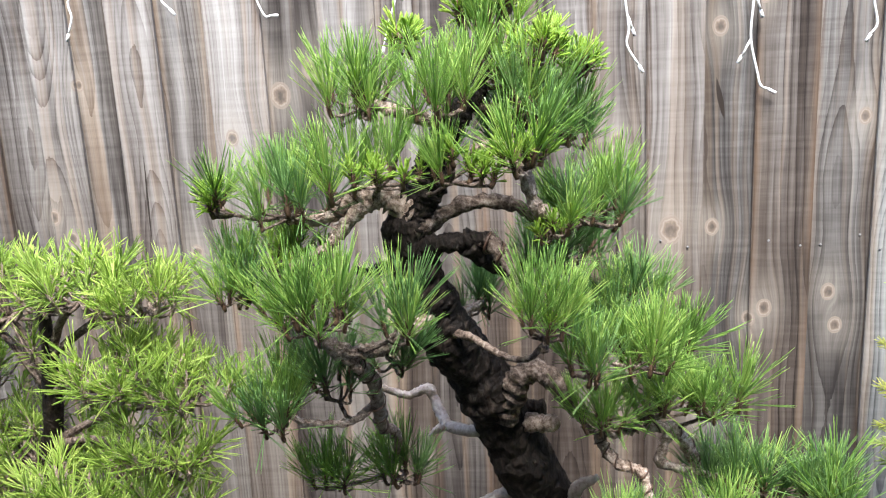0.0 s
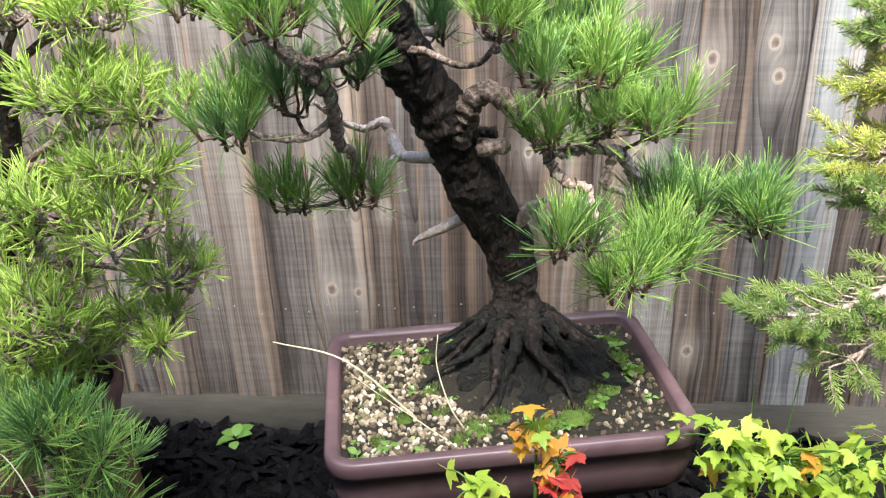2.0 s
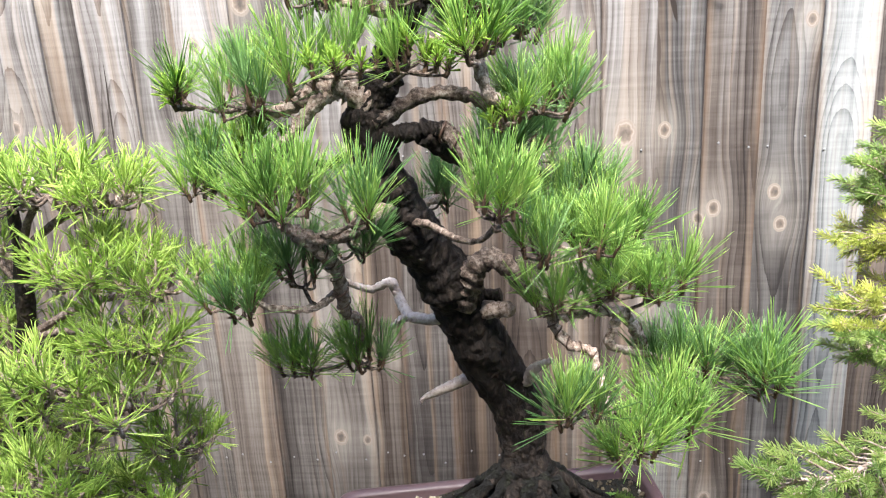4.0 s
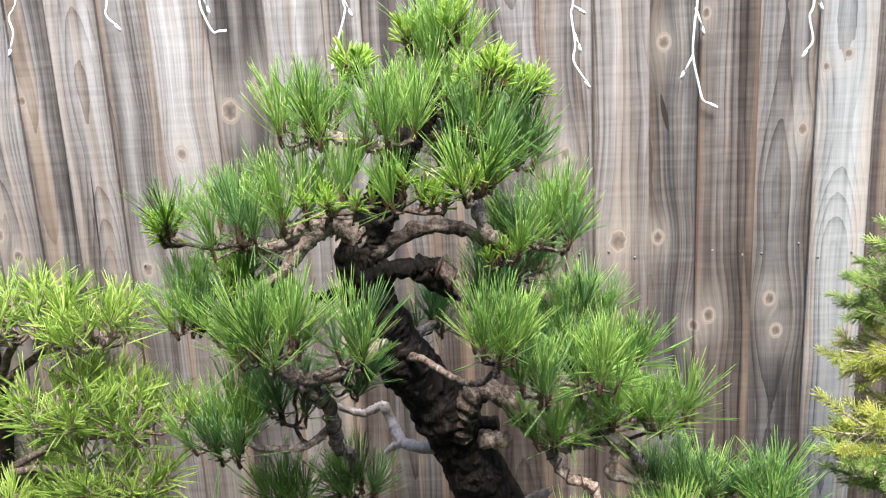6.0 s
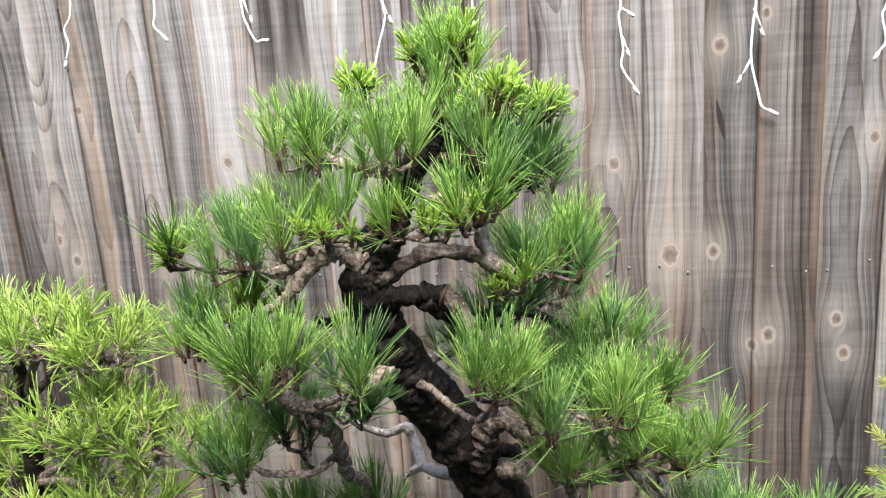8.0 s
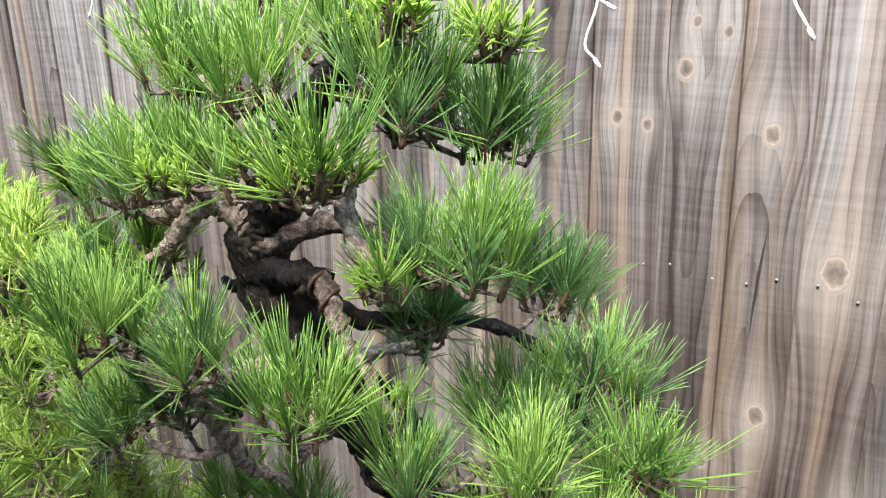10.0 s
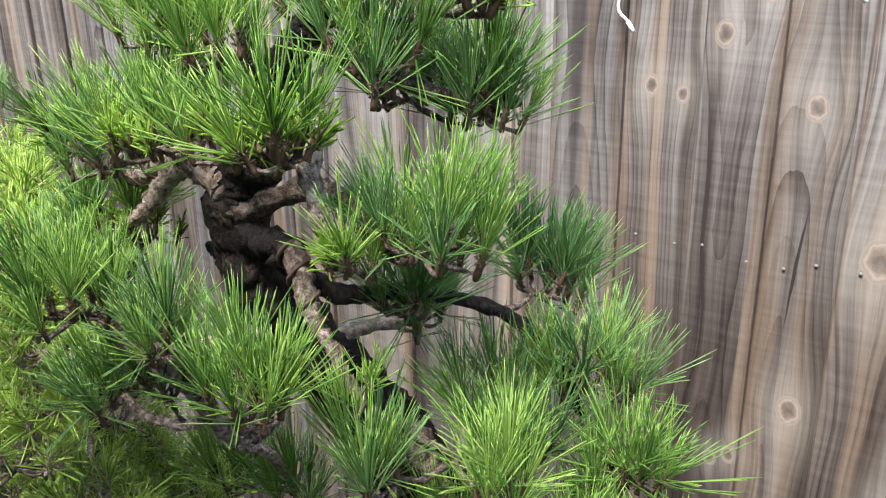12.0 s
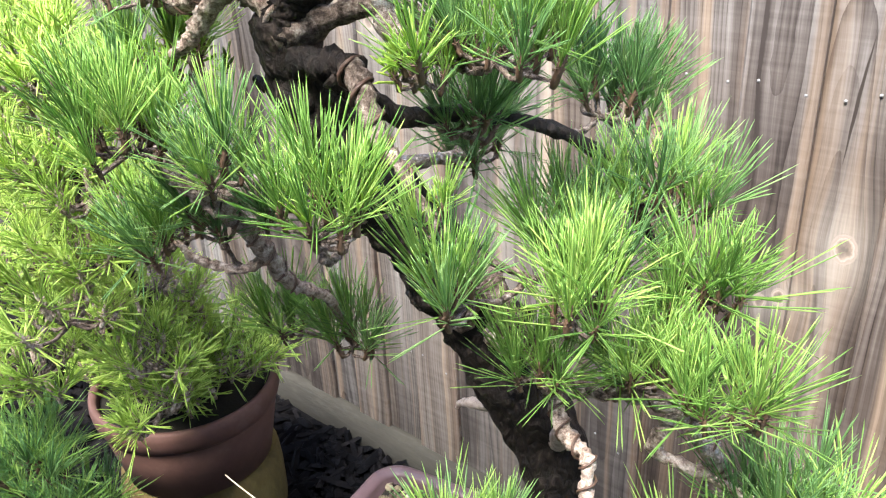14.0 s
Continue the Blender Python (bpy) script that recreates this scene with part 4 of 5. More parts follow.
pad(pine, (0.08, -0.5, 0.77), (0.095, -0.51, 0.768), (0.03, 0.028, 0.008), (L, D_), 5)
pad(pine, (0.28, -0.685, 1.0), (0.28, -0.684, 1.024), (0.03, 0.027, 0.007), (X, L), 6, 0.35)
pad(pine, (0.33, -0.523, 0.85), (0.343, -0.548, 0.858), (0.026, 0.026, 0.006), (L, W_), 4)
pad(pine, (0.37, -0.51, 0.835), (0.418, -0.505, 0.865), (0.034, 0.03, 0.008), (L, W_, X), 7)
pad(pine, (0.438, -0.47, 0.82), (0.478, -0.512, 0.865), (0.036, 0.03, 0.008), (W_, L), 7)
pad(pine, (0.345, -0.555, 0.945), (0.35, -0.498, 0.95), (0.052, 0.042, 0.014), (D_, L), 11)
pad(pine, (0.345, -0.555, 0.945), (0.325, -0.615, 0.952), (0.022, 0.022, 0.006), (L, D_), 4)
pad(pine, (0.345, -0.555, 0.945), (0.396, -0.565, 0.942), (0.03, 0.028, 0.008), (L, W_), 5)
pad(pine, (0.37, -0.42, 0.93), (0.43, -0.46, 0.915), (0.032, 0.028, 0.008), (W_, L), 6)
pad(pine, (0.355, -0.428, 0.97), (0.39, -0.432, 0.975), (0.03, 0.035, 0.012), (D_, L), 6)
pad(pine, (0.31, -0.455, 1.02), (0.314, -0.395, 1.03), (0.042, 0.035, 0.012), (D_,), 7)
pad(pine, (0.25, -0.545, 1.045), (0.268, -0.525, 1.04), (0.03, 0.025, 0.008), (D_,), 4, 0.9)
pad(pine, (0.2, -0.44, 0.975), (0.195, -0.425, 0.97), (0.03, 0.03, 0.008), (D_,), 5)
pad(pine, (0.5, -0.45, 0.74), (0.524, -0.43, 0.722), (0.055, 0.045, 0.01), (D_, D_, W_), 10, 0.4, 1.1)
pad(pine, (0.5, -0.45, 0.74), (0.615, -0.48, 0.72), (0.036, 0.032, 0.01), (D_, W_), 8, 0.5, 1.1)
pad(pine, (0.405, -0.565, 0.745), (0.362, -0.645, 0.765), (0.032, 0.028, 0.008), (D_, L), 6)
pad(pine, (0.41, -0.57, 0.73), (0.438, -0.6, 0.69), (0.036, 0.032, 0.008), (W_, X), 7, 0.5, 1.1)
pad(pine, (0.41, -0.57, 0.73), (0.495, -0.535, 0.7), (0.042, 0.032, 0.008), (W_, L), 8, 0.5, 1.1)

# ---- pine in the round pot ----
RP = (-0.57, -0.35)
RR, RZ = 0.17, 0.35
rpot = thing("terracotta_pot", "round terracotta pot with a rolled rim", "plant pot", (RP[0], RP[1], 0))
bm = bmesh.new()
lathe(bm, [(RR * 0.76, RZ - 0.172), (RR * 0.8, RZ - 0.168), (RR * 0.88, RZ - 0.1), (RR * 0.945, RZ - 0.046), (RR * 0.93, RZ - 0.04), (RR * 0.9, RZ - 0.04)], 64)
part("body", bm, M_TERRA, rpot)
bm = bmesh.new()
lathe(bm, [(RR * 0.9, RZ - 0.046), (RR * 0.955, RZ - 0.046), (RR * 0.97, RZ - 0.042), (RR * 0.99, RZ - 0.03), (RR, RZ - 0.015), (RR * 0.99, RZ - 0.003), (RR * 0.965, RZ), (RR * 0.92, RZ - 0.002), (RR * 0.905, RZ - 0.01), (RR * 0.9, RZ - 0.03)], 64)
part("rim", bm, M_TERRA, rpot)
soil2 = bmesh.new()
lathe(soil2, [(RR * 0.89, RZ - 0.03), (RR * 0.895, RZ - 0.022), (RR * 0.5, RZ - 0.012), (0.01, RZ - 0.008)], 40)
s2 = tagged(part("potting_soil", soil2, M_SOIL), "dark soil in the round terracotta pot", "soil", kind="stuff")
s2.location = (RP[0], RP[1], 0)
stump = bmesh.new()
lathe(stump, [(0.145, GROUND - 0.01), (0.15, GROUND + 0.05), (0.145, RZ - 0.21), (0.14, RZ - 0.175), (0.13, RZ - 0.17)], 40, 0.06)
for v in stump.verts:
    v.co += Vector((v.co.x, v.co.y, 0)) * 0.12 * noise.noise(Vector((v.co.x * 12, v.co.y * 12, v.co.z * 4)))
st = tagged(part("stump", stump, M_STUMP), "mustard-brown weathered stump under the terracotta pot", "stump")
st.location = (RP[0], RP[1], 0)

lpine = thing("potted_pine", "bushy yellow-green pine in a round terracotta pot", "pine tree")
LTR = [(-0.56, -0.35, RZ - 0.02, 0.028), (-0.53, -0.4, 0.45, 0.022), (-0.45, -0.46, 0.6, 0.019), (-0.38, -0.52, 0.75, 0.015), (-0.33, -0.56, 0.9, 0.011), (-0.31, -0.58, 1.02, 0.006)]
bm = bmesh.new()
tube(bm, LTR, 14, 8, 0.25)
part("trunk", bm, M_BARK, lpine)


def bush(tree, root, centre, radii, kind, count, size=1.0, droop=0.0):
    """A loose clump: tufts on twigs in every direction, most of them upward."""
    bm = bmesh.new()
    ro, ce = Vector(root), Vector(centre)
    count = round(count * 1.7)
    tube(bm, [(*ro, 0.006), (*(ro.lerp(ce, 0.5) + Vector((0, 0, 0.015))), 0.005), (*ce, 0.0035)], 6, 4, 0.3)
    for i in range(count):
        d = Vector((rng.gauss(0, 1), rng.gauss(0, 1), rng.gauss(0.25, 0.8))).normalized()
        q = Vector((d.x * radii[0], d.y * radii[1], d.z * radii[2])) * rng.uniform(0.5, 1.0)
        base = ce + q
        axis = Vector((d.x * 0.6, d.y * 0.6, d.z * 0.3 + 1.0 - droop))
        place_tuft(tree, kind, base, axis, size * rng.uniform(0.75, 1.2))
        mid = ce + q * 0.5 + Vector((0, 0, -0.008))
        tube(bm, [(*ce, 0.0026), (*mid, 0.002), (*base, 0.0015)], 4, 2, 0.3)
    part("twig", bm, M_LIMB, tree)


for root, c, r, n in (
    ((-0.32, -0.57, 0.95), (-0.25, -0.6, 1.03), (0.06, 0.06, 0.03), 13),
    ((-0.32, -0.57, 0.95), (-0.17, -0.6, 1.02), (0.05, 0.05, 0.02), 9),
    ((-0.33, -0.56, 0.9), (-0.2, -0.64, 0.945), (0.075, 0.06, 0.03), 14),
    ((-0.36, -0.54, 0.82), (-0.115, -0.64, 0.925), (0.05, 0.05, 0.025), 9),
    ((-0.36, -0.54, 0.82), (-0.15, -0.65, 0.86), (0.06, 0.05, 0.03), 11),
    ((-0.38, -0.52, 0.75), (-0.24, -0.68, 0.82), (0.07, 0.05, 0.04), 13),
    ((-0.4, -0.5, 0.7), (-0.15, -0.68, 0.79), (0.05, 0.05, 0.03), 9),
    ((-0.42, -0.48, 0.65), (-0.14, -0.61, 0.7), (0.05, 0.05, 0.03), 10),
    ((-0.45, -0.46, 0.6), (-0.29, -0.68, 0.66), (0.07, 0.05, 0.045), 14),
    ((-0.46, -0.45, 0.58), (-0.17, -0.6, 0.61), (0.05, 0.05, 0.03), 11),
    ((-0.38, -0.52, 0.75), (-0.37, -0.55, 0.8), (0.09, 0.08, 0.08), 20),
    ((-0.33, -0.56, 0.9), (-0.37, -0.56, 1.0), (0.09, 0.08, 0.07), 18),
    ((-0.45, -0.46, 0.6), (-0.55, -0.48, 0.72), (0.1, 0.08, 0.07), 18),
    ((-0.45, -0.46, 0.6), (-0.46, -0.42, 0.6), (0.09, 0.09, 0.07), 18),
    ((-0.53, -0.4, 0.45), (-0.62, -0.4, 0.46), (0.09, 0.08, 0.05), 16),
    ((-0.55, -0.36, 0.38), (-0.62, -0.36, 0.37), (0.1, 0.09, 0.03), 18),
    ((-0.55, -0.36, 0.38), (-0.5, -0.38, 0.38), (0.09, 0.09, 0.03), 14),
    ((-0.53, -0.4, 0.45), (-0.46, -0.42, 0.47), (0.07, 0.07, 0.04), 14),
    ((-0.55, -0.36, 0.38), (-0.56, -0.44, 0.38), (0.09, 0.06, 0.03), 16),
    ((-0.53, -0.4, 0.45), (-0.54, -0.38, 0.52), (0.1, 0.08, 0.06), 18),
    ((-0.45, -0.46, 0.6), (-0.62, -0.42, 0.62), (0.1, 0.08, 0.07), 18),
    ((-0.38, -0.52, 0.75), (-0.48, -0.5, 0.86), (0.1, 0.08, 0.08), 18),
    ((-0.42, -0.48, 0.65), (-0.35, -0.56, 0.66), (0.08, 0.07, 0.06), 14),
    ((-0.55, -0.36, 0.38), (-0.46, -0.3, 0.39), (0.07, 0.08, 0.03), 14),
    ((-0.55, -0.36, 0.38), (-0.55, -0.26, 0.4), (0.08, 0.07, 0.03), 12),
    ((-0.55, -0.36, 0.38), (-0.7, -0.42, 0.42), (0.09, 0.08, 0.05), 16),
    ((-0.53, -0.4, 0.45), (-0.74, -0.42, 0.55), (0.1, 0.08, 0.07), 16),
    ((-0.45, -0.46, 0.6), (-0.72, -0.45, 0.74), (0.1, 0.08, 0.08), 16),
    ((-0.38, -0.52, 0.75), (-0.6, -0.5, 0.9), (0.1, 0.08, 0.08), 16),
    ((-0.33, -0.56, 0.9), (-0.47, -0.52, 1.02), (0.09, 0.08, 0.05), 14),
    ((-0.55, -0.36, 0.38), (-0.45, -0.34, 0.41), (0.07, 0.07, 0.03), 22),
    ((-0.55, -0.36, 0.38), (-0.48, -0.43, 0.42), (0.07, 0.06, 0.03), 22),
    ((-0.55, -0.36, 0.38), (-0.57, -0.47, 0.43), (0.08, 0.05, 0.03), 22),
):
    low = c[2] < 0.56
    bush(lpine, root, c, r, "left", n * 0.55 if low else n, 1.35 if low else 1.0)

# ---- young pine in front of the round pot ----
sap = thing("young_pine", "young deep-green pine growing from the ground", "pine tree", (-0.03, 0.05, 0))
bm = bmesh.new()
tube(bm, [(-0.3, -0.76, GROUND - 0.01, 0.01), (-0.29, -0.77, 0.26, 0.008), (-0.27, -0.78, 0.43, 0.006), (-0.25, -0.78, 0.54, 0.004)], 9, 6, 0.25)
part("trunk", bm, M_BRANCH, sap)
for root, c, n in (((-0.27, -0.78, 0.435), (-0.24, -0.78, 0.545), 8), ((-0.27, -0.78, 0.435), (-0.19, -0.78, 0.505), 6), ((-0.28, -0.77, 0.375), (-0.32, -0.74, 0.525), 7), ((-0.28, -0.77, 0.375), (-0.36, -0.78, 0.465), 6), ((-0.29, -0.77, 0.275), (-0.25, -0.72, 0.445), 5), ((-0.29, -0.77, 0.275), (-0.2, -0.8, 0.4), 7), ((-0.29, -0.77, 0.275), (-0.29, -0.83, 0.38), 7)):
    pad(sap, root, c, (0.045, 0.04, 0.015), (D_, W_), n, 0.8, 1.05)

# ---- conifer beyond, along the fence ----
far_tree = thing("slender_conifer", "slender conifer with sparse green tufts by the fence", "conifer")
bm = bmesh.new()
tube(bm, [(-1.2, -0.34, GROUND - 0.01, 0.016), (-1.18, -0.33, 0.6, 0.012), (-1.2, -0.32, 1.0, 0.007), (-1.19, -0.32, 1.25, 0.003)], 9, 6, 0.25)
part("trunk", bm, M_BARK, far_tree)
for root, c in (((-1.2, -0.32, 1.0), (-1.02, -0.3, 1.045)), ((-1.2, -0.32, 1.05), (-1.1, -0.31, 1.06)), ((-1.2, -0.32, 1.1), (-1.12, -0.3, 1.2)), ((-1.18, -0.33, 0.8), (-1.1, -0.4, 0.9)), ((-1.18, -0.33, 0.7), (-1.15, -0.35, 0.75))):
    pad(far_tree, root, c, (0.05, 0.04, 0.012), (D_, N_), 7, 0.6, 0.8)

# ---- spruce ----


def sprig_mesh(length, mat):
    """A twig of short stiff needles all round it, lying on +z."""
    bm = bmesh.new()
    tube(bm, [(0, 0, 0, 0.0016), (0.003, 0, length * 0.5, 0.0013), (0, 0.002, length, 0.0008)], 5, 3, 0.2, 1)
    n = int(length * 1700)
    for i in range(n):
        h = length * (0.05 + 0.95 * i / n)
        w, lean = i * 2.39996, radians(rng.uniform(40, 78) * (1 - 0.6 * (i / n) ** 3))
        d = Vector((math.sin(lean) * math.cos(w), math.sin(lean) * math.sin(w), math.cos(lean)))
        needle(bm, Vector((0, 0, h)), d, rng.uniform(0.01, 0.017), 0.00125, 0.06)
    return mesh_of(bm, "spruce_sprig", (mat, M_BRANCH))


SPRIGS = {m: [sprig_mesh(q, m) for q in (0.028, 0.036, 0.044, 0.052)] for m in (M_SPRUCE, M_SPRUCE_GOLD)}
spruce = thing("spruce", "golden-green spruce with short stiff needles and bare pale inner twigs", "spruce tree")
bm = bmesh.new()
tube(bm, [(1.02, -0.36, GROUND - 0.01, 0.022), (1.0, -0.37, 0.4, 0.018), (0.99, -0.36, 0.8, 0.012), (1.0, -0.33, 1.05, 0.005)], 12, 6, 0.25)
part("trunk", bm, M_BARK, spruce)


def spruce_bough(rows, count, mat, spread=0.07):
    """A bough with sprigs on both sides, denser to its end."""
    limb(spruce, "bough", [(*p, 0.0065 - 0.0048 * i / (len(rows) - 1)) for i, p in enumerate(rows)], M_BRANCH, 0.3, 7)
    pts = spline(rows, 10)
    bm = bmesh.new()
    for i in range(int(count * 2.3)):
        f = min(0.3 + 0.7 * (i + rng.random()) / (count * 2.3), 1.0)
        k = min(int(f * (len(pts) - 1)), len(pts) - 2)
        d = Vector(pts[k + 1] - pts[k]).normalized()
        side = Vector((-d.y, d.x, 0)).normalized() * (1 if i % 2 else -1)
        s = Vector(pts[k])
        e = s + side * spread * rng.uniform(0.1, 1.0) * (1.25 - f) + d * spread * rng.uniform(0.1, 0.6) + Vector((0, 0, rng.uniform(-0.028, 0.022)))
        tube(bm, [(*s, 0.0017), (*s.lerp(e, 0.5), 0.0015), (*e, 0.0012)], 4, 2)
        ob = new("spruce_sprig", rng.choice(SPRIGS[mat]))
        ob.parent = spruce
        ob.matrix_basis = Matrix.Translation(e) @ (d * rng.uniform(0.3, 0.9) + side * rng.uniform(0.1, 0.9) + Vector((0, 0, rng.uniform(-0.35, 0.55)))).to_track_quat("Z", "Y").to_matrix().to_4x4() @ Matrix.Rotation(rng.uniform(0, 6), 4, "Z")
    part("twig", bm, M_BRANCH, spruce)["kind"] = "stuff"


spruce_bough([(1.0, -0.37, 0.57), (0.88, -0.44, 0.64), (0.78, -0.52, 0.64), (0.69, -0.57, 0.635), (0.625, -0.6, 0.65)], 26, M_SPRUCE)
spruce_bough([(1.0, -0.37, 0.52), (0.9, -0.47, 0.6), (0.79, -0.56, 0.605), (0.7, -0.62, 0.59)], 16, M_SPRUCE)
spruce_bough([(0.99, -0.36, 0.62), (0.9, -0.38, 0.7), (0.83, -0.4, 0.72), (0.755, -0.41, 0.75)], 18, M_SPRUCE)
spruce_bough([(0.99, -0.36, 0.7), (0.91, -0.36, 0.77), (0.85, -0.37, 0.775), (0.775, -0.38, 0.785)], 18, M_SPRUCE_GOLD)
spruce_bough([(0.99, -0.36, 0.8), (0.91, -0.33, 0.85), (0.86, -0.31, 0.86), (0.8, -0.3, 0.865)], 15, M_SPRUCE_GOLD)
spruce_bough([(0.99, -0.36, 0.85), (0.92, -0.31, 0.91), (0.87, -0.29, 0.92), (0.82, -0.28, 0.935)], 14, M_SPRUCE)
spruce_bough([(0.99, -0.35, 0.9), (0.94, -0.3, 0.97), (0.89, -0.28, 1.0), (0.84, -0.28, 0.99)], 12, M_SPRUCE)

# ---- maples ----


def maple_leaf_mesh(mat):
    bm = bmesh.new()
    tips = ((-62, 0.85), (0, 1.0), (62, 0.85))
    rim = [(0.02, -0.08), (-0.28, -0.12)]
    for i, (a, r) in enumerate(tips):
        for da, k in ((-26, 0.55), (-15, 0.74), (-9, 0.72), (-4, 0.9), (0, 1.05), (4, 0.9), (9, 0.72), (15, 0.74), (26, 0.55)):
            w = radians(a + da)
            rim.append((math.sin(w) * r * k, math.cos(w) * r * k))
    rim.append((0.28, -0.12))
    rim.append((-0.02, -0.08))
    c = bm.verts.new((0, 0.05, 0))
    vs = [bm.verts.new((x, y, 0.12 * abs(x) - 0.16 * (x * x + y * y) + rng.uniform(-0.02, 0.02))) for x, y in rim]
    for a, b_ in zip(vs, vs[1:]):
        bm.faces.new((c, b_, a))
    stem = [bm.verts.new(p) for p in ((-0.015, -0.05, 0), (0.015, -0.05, 0), (0.01, -0.6, -0.1), (-0.01, -0.6, -0.1))]
    bm.faces.new(stem)
    me = mesh_of(bm, "maple_leaf", (mat,))
    return me


LEAF = {"y": [maple_leaf_mesh(M_MAPLE_Y) for _ in range(3)], "o": [maple_leaf_mesh(M_MAPLE_O) for _ in range(3)], "r": [maple_leaf_mesh(M_MAPLE_R) for _ in range(2)]}


def maple(label, foot, clumps):
    """A small maple: stems from its foot, each with leaves in a loose clump."""
    tree = thing("maple_sapling", label, "maple", group="maples before the bonsai")
    for (cx, cy, cz), (rx, ry, rz), n, tints, size in clumps:
        bm = bmesh.new()
        f, c = Vector(foot), Vector((cx, cy, cz))
        tube(bm, [(*f, 0.004), (*(f.lerp(c, 0.5) + Vector((0.01, 0.01, 0.03))), 0.003), (*c, 0.0018)], 6, 5, 0.2)
        for i in range(n):
            p = c + Vector((rng.gauss(0, 0.5) * rx, rng.gauss(0, 0.5) * ry, rng.gauss(0, 0.5) * rz))
            tube(bm, [(*c, 0.0012), (*(c.lerp(p, 0.6) + Vector((0, 0, 0.006))), 0.001), (*p, 0.0007)], 4, 2)
            ob = new("leaf", rng.choice(LEAF[rng.choice(tints)]))
            ob.parent = tree
            s = size * rng.uniform(0.7, 1.2)
            ob.matrix_basis = Matrix.Translation(p) @ Euler((rng.gauss(-0.5, 0.35), rng.gauss(0, 0.35), rng.uniform(-1.6, 1.6) + 3.14 * (rng.random() < 0.8))).to_matrix().to_4x4() @ Matrix.Diagonal((s, s, s, 1))
        part("stem", bm, M_WEED, tree)
    return tree


maple("maple sapling with lime-yellow leaves beside the pot", (0.68, -0.62, GROUND), (
    ((0.565, -0.66, 0.505), (0.045, 0.04, 0.03), 25, "y", 0.025), ((0.64, -0.64, 0.46), (0.065, 0.06, 0.045), 53, "yyyyyyo", 0.025), ((0.59, -0.7, 0.43), (0.06, 0.05, 0.045), 50, "yyyyyo", 0.025),
    ((0.73, -0.62, 0.43), (0.08, 0.06, 0.045), 61, "y", 0.025), ((0.67, -0.7, 0.39), (0.08, 0.06, 0.045), 56, "yyyyyyo", 0.025), ((0.79, -0.64, 0.37), (0.08, 0.06, 0.045), 44, "y", 0.025), ((0.53, -0.72, 0.4), (0.045, 0.04, 0.03), 25, "yyyr", 0.025), ((0.58, -0.78, 0.33), (0.08, 0.05, 0.05), 42, "yyyyo", 0.025)))
maple("maple sapling turning yellow, orange and red", (0.3, -0.84, GROUND), (
    ((0.325, -0.765, 0.6), (0.022, 0.02, 0.03), 12, "yoo", 0.023), ((0.35, -0.77, 0.555), (0.022, 0.02, 0.02), 8, "or", 0.023), ((0.352, -0.785, 0.52), (0.026, 0.02, 0.022), 14, "rro", 0.023),
    ((0.36, -0.8, 0.465), (0.032, 0.02, 0.022), 14, "r", 0.025), ((0.255, -0.77, 0.515), (0.03, 0.02, 0.025), 16, "yyo", 0.023), ((0.205, -0.79, 0.46), (0.04, 0.03, 0.03), 30, "yyo", 0.024), ((0.265, -0.8, 0.455), (0.035, 0.03, 0.028), 22, "yyyo", 0.023), ((0.24, -0.84, 0.38), (0.07, 0.04, 0.04), 33, "yyoo", 0.024)))

# ---- weeds, grass, straw ----


def weed(place, size, leaves=6):
    w_ = thing("weed", "small green broad-leaved weed", "weed", group="weeds", place=place)
    for i in range(leaves):
        a = i * 2.39996
        bm = bmesh.new()
        n = 6
        left, right = [], []
        for k in range(n + 1):
            f = k / n
            half = 0.34 * math.sin(math.pi * min(1.0, f * 0.97 + 0.03)) ** 0.7 * (1 if k else 0.15)
            h = 0.5 * f - 0.55 * f * f
            left.append(bm.verts.new((-half, 0.25 + f, h + 0.12 * half + 0.4)))
            right.append(bm.verts.new((half, 0.25 + f, h + 0.12 * half + 0.4)))
        for k in range(n):
            bm.faces.new((left[k], right[k], right[k + 1], left[k + 1]))
        tube(bm, [(0, 0, 0, 0.05), (0, 0.12, 0.25, 0.04), (0, 0.27, 0.4, 0.03)], 5, 2)
        lf = part("leaf", bm, M_WEED, w_)
        s = size * rng.uniform(0.75, 1.1)
        lf.matrix_basis = Matrix.Rotation(a, 4, "Z") @ Matrix.Rotation(rng.uniform(-0.2, 0.35), 4, "X") @ Matrix.Diagonal((s, s, s, 1))
    return w_


weed((-0.3, -0.1, GROUND + 0.01), 0.042, 7)
for x, y, s in ((0.158, -0.541, 0.011), (0.134, -0.659, 0.013), (0.099, -0.682, 0.015), (0.205, -0.446, 0.013), (0.441, -0.517, 0.020), (0.465, -0.482, 0.015), (0.417, -0.564, 0.013), (0.181, -0.671, 0.011), (0.122, -0.446, 0.011), (0.453, -0.423, 0.015), (0.370, -0.612, 0.011)):
    weed((x, y, soil_height(x, y) - 0.001), s, 5)
for i in range(22):
    p = TURN @ Vector((rng.uniform(-0.46, 0.46) * PW, rng.uniform(-0.44, 0.44) * PD, 0))
    if off_base(p) > 1.2:
        weed((p.x, p.y, soil_height(p.x, p.y) - 0.001), rng.uniform(0.005, 0.01), 4)
for x, y, s in ((-0.36, -0.6, 0.03), (-0.42, -0.66, 0.03), (-0.47, -0.6, 0.028)):
    weed((x, y, GROUND), s, 6)


def grass_clump(label):
    return thing("grass_clump", label, "grass", group="grass clumps")


